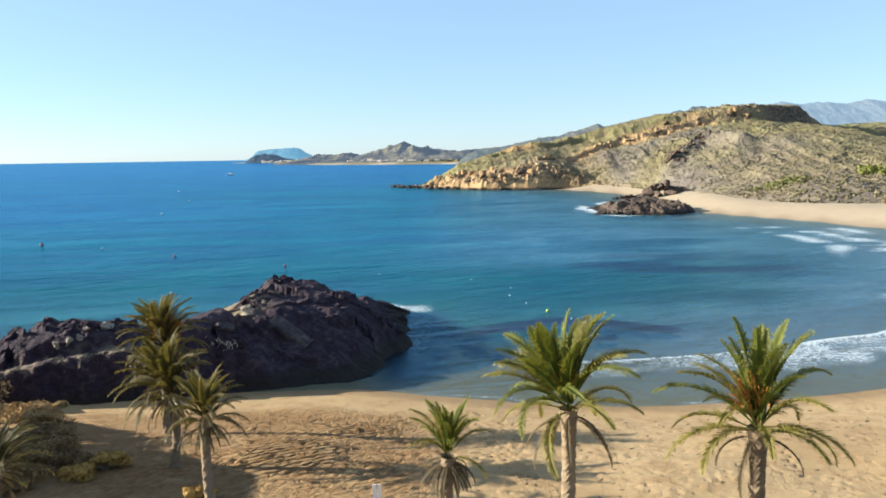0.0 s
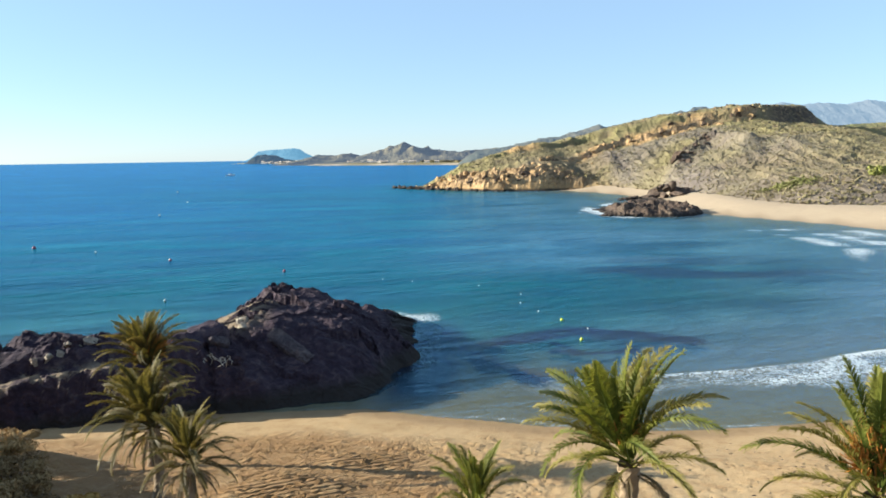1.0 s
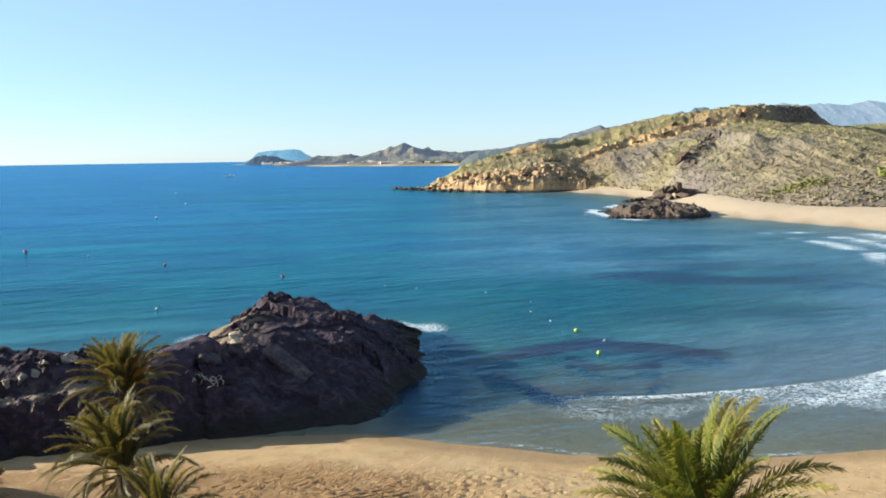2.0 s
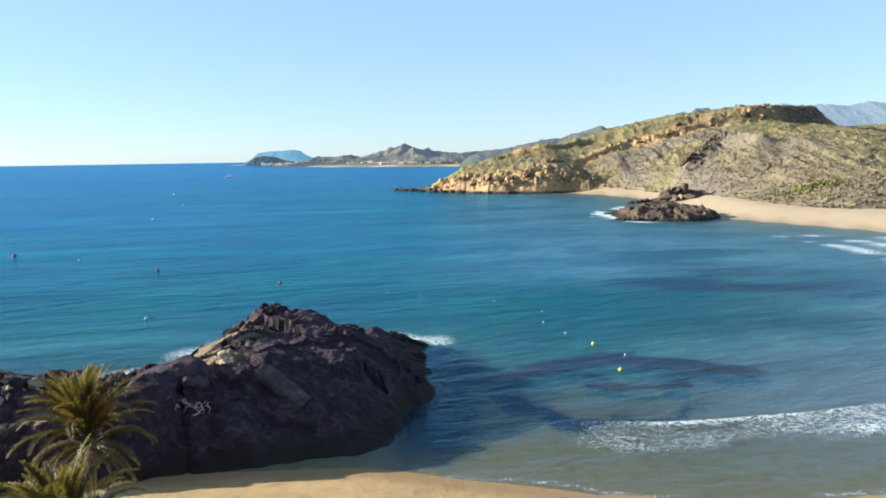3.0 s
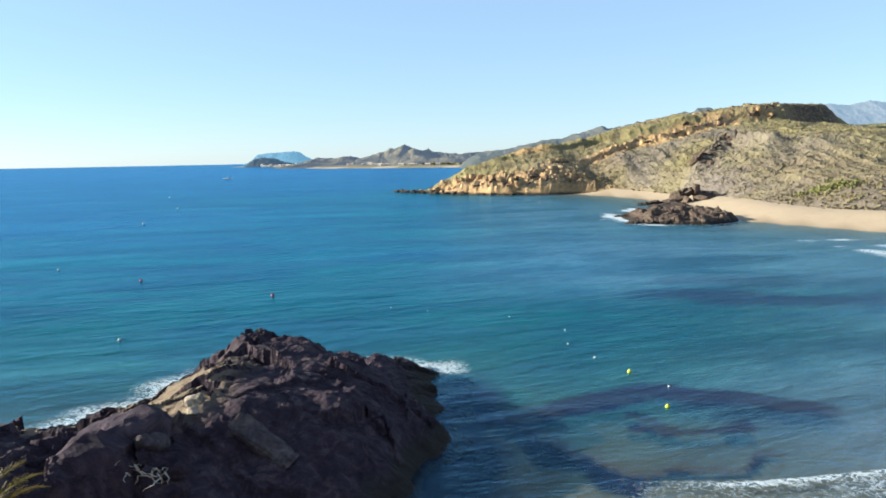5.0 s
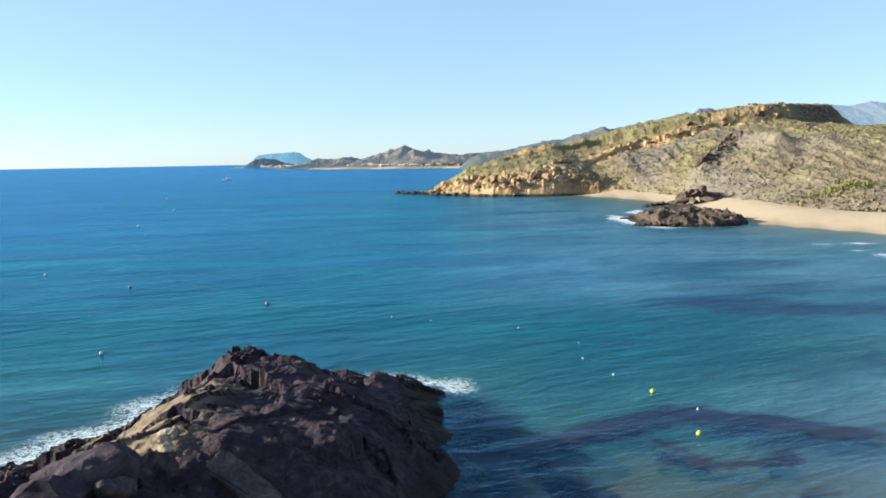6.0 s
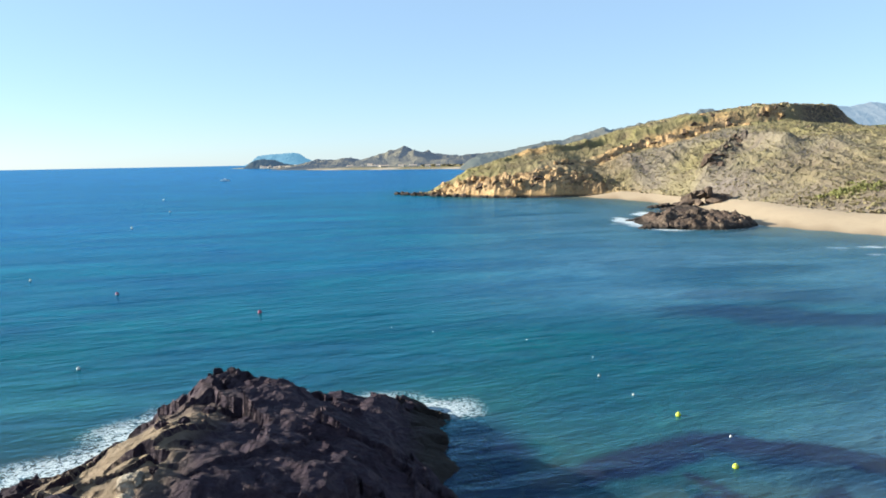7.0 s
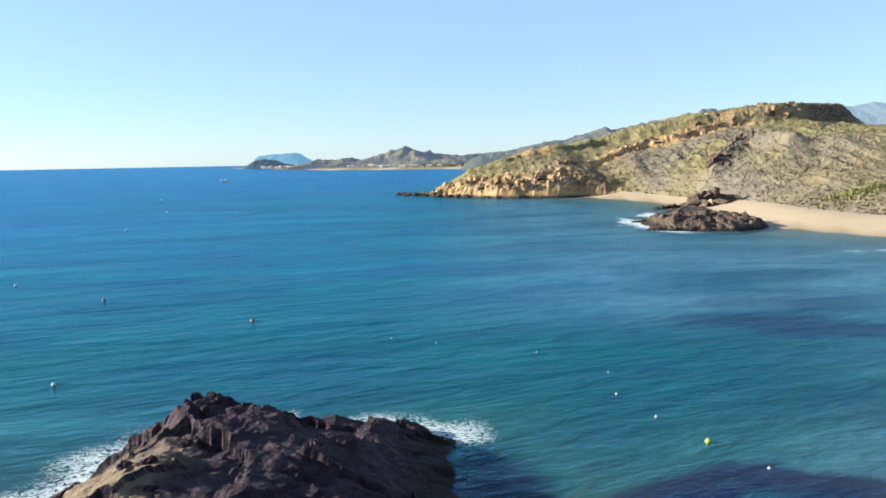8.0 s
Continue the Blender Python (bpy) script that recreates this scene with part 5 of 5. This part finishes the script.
def palm(x, y, crown, r0, r1, size, counts, seed, label, fruit=0, blow=(0, 0), foot=(0, 0), leaves=FRESH):
    """A date palm: foot at x, y plus foot, crown over x, y at the height crown. counts: young, mid, low and dead fronds. blow: the way the wind pushes the leaves."""
    r = random.Random(seed)
    fx, fy = x + foot[0], y + foot[1]
    ground = float(ground_height(fx, fy))
    ob = empty("palm_tree", pose(fx, fy, ground), label, "palm tree", "palms on the beach")
    top = Vector((x - fx, y - fy, crown - ground))
    part("trunk", trunk_mesh(Vector((0, 0, -0.3)), top, r0, r1, seed), M_TRUNK, ob)
    turn = 0.0
    for kind, count, lift in zip(("young", "mid", "low", "dead"), counts, (0.25, 0.12, -0.02, -0.2)):
        for k in range(count):
            turn += 137.5
            yaw = turn + r.uniform(-14, 14)
            tilt = r.uniform(-12, 12)
            out = Vector((math.cos(radians(yaw)), math.sin(radians(yaw)), 0))
            push = Vector((blow[0], blow[1], 0))
            m = Matrix.Translation(top + out * 0.10 + Vector((0, 0, lift + r.uniform(-0.08, 0.08)))) @ pose(0, 0, 0, 0, tilt, yaw)
            turn_axis = Vector((-push.y, push.x, 0))
            if turn_axis.length > 0 and kind != "dead":
                m = Matrix.Translation(m.translation) @ Matrix.Rotation(push.length * r.uniform(0.6, 1.3), 4, turn_axis) @ Matrix.Translation(-m.translation) @ m
            s = size * r.uniform(0.85, 1.08) * (0.8 if kind == "dead" else 1)
            part("frond", r.choice(leaves[kind]), None, ob, "drooping dry brown frond" if kind == "dead" else "", at=m @ Matrix.Scale(s, 4))
    for k in range(fruit):
        yaw = 360 * k / fruit + r.uniform(-20, 20)
        part("fruit_stalk", FRUIT[k % 2], None, ob, "orange fruit stalks", at=Matrix.Translation(top + Vector((0, 0, 0.15))) @ pose(0, 0, 0, 0, r.uniform(-40, 5), yaw) @ Matrix.Scale(r.uniform(0.9, 1.2), 4))
    return ob


palm(-12.6, 33.2, 6.5, 0.22, 0.19, 0.76, (32, 15, 16, 16), 1, "tall date palm with olive fronds beside the dark rocks", 6, (-0.22, 0), (-0.3, 0.3), DUSTY)
palm(-9.9, 26.9, 6.05, 0.19, 0.17, 0.74, (28, 15, 12, 14), 2, "slender date palm with grey dry fronds hanging under its crown", 0, (-0.32, 0), (-0.1, -0.1), DUSTY)
palm(-7.0, 22.9, 6.3, 0.19, 0.17, 0.55, (22, 10, 12, 20), 3, "young date palm with thin trunk and hanging dry fronds", 0, (-0.12, 0), (0.15, -0.4), DUSTY)
palm(2.4, 20.9, 5.6, 0.22, 0.20, 0.56, (18, 7, 2, 38), 4, "small date palm with a skirt of dead fronds", 0)
palm(6.15, 17.7, 8.5, 0.24, 0.20, 0.84, (30, 8, 7, 8), 5, "windblown date palm with yellow-green fronds on the sand", 2, (-0.42, 0.05), (0.0, 0.1))
palm(10.95, 15.3, 8.75, 0.24, 0.20, 0.80, (16, 5, 10, 4), 6, "date palm with spreading green fronds and orange fruit stalks", 4, (-0.06, 0))
palm(-14.3, 21.3, 5.0, 0.20, 0.18, 0.60, (10, 12, 8, 10), 7, "low date palm among dry bushes", 0, leaves=DUSTY)


# ---- bushes, driftwood and small things on the beach ----
def bush(x, y, w, h, seed, mat, label):
    """A dense bush: twigs fanning from the ground and a skin of small leaves."""
    r = np.random.default_rng(seed)
    g = float(ground_height(x, y))
    ob = empty("bush", pose(x, y, g), label, "bush", "bushes at the edge of the beach")
    lobes = [(r.normal(0, w * 0.42), r.normal(0, w * 0.30), h * r.uniform(0.12, 0.70), w * r.uniform(0.22, 0.42)) for _ in range(12)]
    n = 6000
    which = r.integers(0, 12, n)
    L = np.array(lobes)[which]
    v = r.normal(0, 1, (n, 3))
    v /= np.linalg.norm(v, axis=1)[:, None]
    c = L[:, :3] + v * L[:, 3:4] * np.array([1.15, 1, 0.6]) * r.uniform(0.6, 1.12, (n, 1))
    c[:, 2] = np.maximum(c[:, 2], 0.05)
    a = r.normal(0, 1, (n, 3))
    a /= np.linalg.norm(a, axis=1)[:, None]
    b = np.cross(v, a)
    k = r.uniform(0.03, 0.09, (n, 1))
    q = np.stack([c - a * k, c - b * k * 0.6, c + a * k, c + b * k * 0.6], 1).reshape(-1, 3)
    part("foliage", fast_mesh("foliage", q, np.arange(len(q)).reshape(-1, 4), True), mat, ob)
    verts, faces = [], []
    for i in range(60):
        e = np.array(lobes[i % 12][:3]) + r.normal(0, 0.25, 3)
        s = np.array([r.normal(0, w * 0.15), r.normal(0, w * 0.15), -0.05])
        i0 = len(verts)
        verts += [s + (0.03, 0, 0), s - (0.015, 0.026, 0), s - (0.015, -0.026, 0), e + (0.008, 0, 0), e - (0.004, 0.007, 0), e - (0.004, -0.007, 0)]
        faces += [(i0 + j, i0 + (j + 1) % 3, i0 + 3 + (j + 1) % 3, i0 + 3 + j) for j in range(3)]
    part("branching", fast_mesh("branching", np.array(verts), np.array(faces), True), M_TWIG, ob)


for k, (x, y, w, h) in enumerate([(-18.4, 29.8, 1.7, 1.7), (-16.3, 28.6, 1.5, 1.6), (-16.2, 26.4, 1.6, 1.8), (-14.2, 26.2, 1.0, 1.1), (-16.0, 24.4, 1.5, 1.6), (-19.6, 32.4, 1.4, 1.4), (-20.6, 28.2, 1.8, 2.2), (-22.5, 30.5, 2.2, 2.6), (-22.6, 34.6, 1.6, 1.5), (-21.6, 25.6, 1.8, 1.6), (-18.6, 27.2, 1.6, 1.8), (-20.4, 34.2, 1.4, 1.4)]):
    bush(x, y, w, h, 800 + k, M_DRYBUSH, "dense dry brown bush on the sandy bank")
for k, (x, y, w, h) in enumerate([(-12.9, 26.4, 0.9, 0.9), (-13.4, 25.2, 0.9, 0.8), (-7.5, 22.9, 0.5, 0.6)]):
    bush(x, y, w, h, 830 + k, plain("yellow_bush_leaf", (0.30, 0.175, 0.045), (0.46, 0.295, 0.085), 0.8, 0.9, 0.0) if k == 0 else bpy.data.materials["yellow_bush_leaf"], "low yellow flowering bush on the sand")

# bits of dry weed and wood on the upper sand
rng = np.random.default_rng(41)
n = 300
wx_, wy_ = rng.uniform(3, 36, n), rng.uniform(22, 39, n)
wz = ground_height(wx_, wy_)
verts, faces = [], []
for x, y, z in zip(wx_, wy_, wz):
    a, l, w = rng.uniform(0, math.pi), rng.uniform(0.05, 0.22), rng.uniform(0.03, 0.07)
    dx, dy = math.cos(a) * l, math.sin(a) * l
    i0 = len(verts)
    verts += [(x - dx, y - dy, z), (x + dy * w / l, y - dx * w / l, z + 0.01), (x + dx, y + dy, z), (x - dy * w / l, y + dx * w / l, z + 0.01), (x, y, z + w)]
    faces += [(i0, i0 + 1, i0 + 4), (i0 + 1, i0 + 2, i0 + 4), (i0 + 2, i0 + 3, i0 + 4), (i0 + 3, i0, i0 + 4)]
tagged(part("beach_debris", fast_mesh("beach_debris", np.array(verts), np.array(faces), True), M_TWIG), "dark scraps of dry weed and wood strewn on the sand", "debris", kind="stuff")


def rounded_box(w, d, h, bevel):
    bm = bmesh.new()
    bmesh.ops.create_cube(bm, size=1, matrix=Matrix.Translation((0, 0, h / 2)) @ Matrix.Diagonal((w, d, h, 1)))
    bmesh.ops.bevel(bm, geom=bm.edges[:], offset=bevel, segments=2, affect="EDGES")
    return bm


post = empty("marker_post", pose(-0.15, 20.3, float(ground_height(-0.15, 20.3))), "white painted double board post standing in the sand", "post")
for dx in (-0.085, 0.085):
    part("board", rounded_box(0.12, 0.04, 1.62, 0.008), M_WHITE, post, at=pose(dx, 0, -0.1, 0, 0, 4))
part("rail", rounded_box(0.30, 0.03, 0.08, 0.006), M_WHITE, post, at=pose(0, 0.036, 0.7))


# ---- buoys and boats ----
def lathe(profile, sides=16):
    bm = bmesh.new()
    rows = []
    for rad, z in profile:
        rows.append([bm.verts.new((rad * math.cos(2 * math.pi * k / sides), rad * math.sin(2 * math.pi * k / sides), z)) for k in range(sides)])
    for a, b in zip(rows, rows[1:]):
        for k in range(sides):
            bm.faces.new((a[k], a[(k + 1) % sides], b[(k + 1) % sides], b[k]))
    bm.faces.new(rows[0][::-1])
    bm.faces.new(rows[-1])
    for f in bm.faces:
        f.smooth = True
    return bm


def buoy(x, y, r, mat, label, group):
    ob = empty("buoy", pose(x, y, 0.02, 4, 3, 0), label, "buoy", group)
    part("float", lathe([(r * math.cos(a), r * 0.25 + r * math.sin(a)) for a in np.linspace(-1.45, 1.25, 12)]), mat, ob)
    part("neck", lathe([(0.32 * r, 1.15 * r), (0.34 * r, 1.25 * r), (0.24 * r, 1.42 * r), (0.12 * r, 1.46 * r)], 12), mat, ob)
    bm = bmesh.new()
    bmesh.ops.create_cone(bm, segments=10, radius1=0.06 * r, radius2=0.06 * r, depth=0.3 * r, cap_ends=True, matrix=Matrix.Translation((0, 0, 1.55 * r)))
    part("mooring_eye", bm, M_DARK, ob)


for x, y in ((12.58, 69.57), (13.12, 61.9)):
    buoy(x, y, 0.17, M_YELLOW, "round yellow swimming-zone buoy afloat", "yellow buoys")
for x, y, r_ in ((9.35, 78.0, 0.085), (10.8, 73.6, 0.085), (14.47, 66.0, 0.085), (9.9, 83, 0.06), (5.2, 89, 0.055), (-3.3, 92.6, 0.055), (-7.4, 94.6, 0.055)):
    buoy(x, y, r_, M_FLOAT, "small white float on the swimming-zone line", "white floats")
for x, y in ((-43.9, 115.3), (-22.4, 102.6)):
    buoy(x, y, 0.22, M_RED, "round red buoy afloat on open water", "red buoys")
buoy(-77, 134, 0.36, M_RED, "large dark red buoy afloat on open water", "red buoys")
for x, y, r_ in ((-62, 127.3, 0.24), (-31.6, 81.95, 0.22), (-83.8, 210, 0.4), (-98, 272, 0.45), (-134, 357, 0.5)):
    buoy(x, y, r_ * 0.75, M_FLOAT, "white mooring buoy afloat on open water", "white mooring buoys")


def boat(x, y, length, turn):
    ob = empty("motorboat", pose(x, y, 0, 0, 0, turn), "small white motorboat afloat off the headland", "boat")
    bm = bmesh.new()
    rows = []
    for i in range(13):
        f = i / 12
        half = 0.17 * length * (1 - max(0, (f - 0.45) / 0.55) ** 2.2) * (0.9 + 0.1 * min(1, f * 3)) + 0.01
        deck = 0.11 * length + 0.05 * length * f * f
        xx = (f - 0.5) * length
        rows.append([bm.verts.new(p) for p in ((xx, 0, -0.05 * length), (xx, half * 0.75, 0), (xx, half, deck), (xx, 0, deck + 0.01), (xx, -half, deck), (xx, -half * 0.75, 0))])
    for a, b in zip(rows, rows[1:]):
        for k in range(6):
            bm.faces.new((a[k], a[(k + 1) % 6], b[(k + 1) % 6], b[k]))
    bm.faces.new(rows[0][::-1])
    bm.faces.new(rows[-1])
    part("hull", bm, M_WHITE, ob)
    cabin = part("cabin", rounded_box(0.30 * length, 0.22 * length, 0.14 * length, 0.03 * length), M_WHITE, ob, at=pose(0.02 * length, 0, 0.12 * length))
    part("windscreen", rounded_box(0.02 * length, 0.20 * length, 0.06 * length, 0.004 * length), M_PANE, cabin, at=pose(0.155 * length, 0, 0.05 * length))
    part("mast", rounded_box(0.012 * length, 0.012 * length, 0.20 * length, 0.002 * length), M_WHITE, ob, at=pose(-0.05 * length, 0, 0.26 * length))


boat(-212, 700, 8.5, 20)
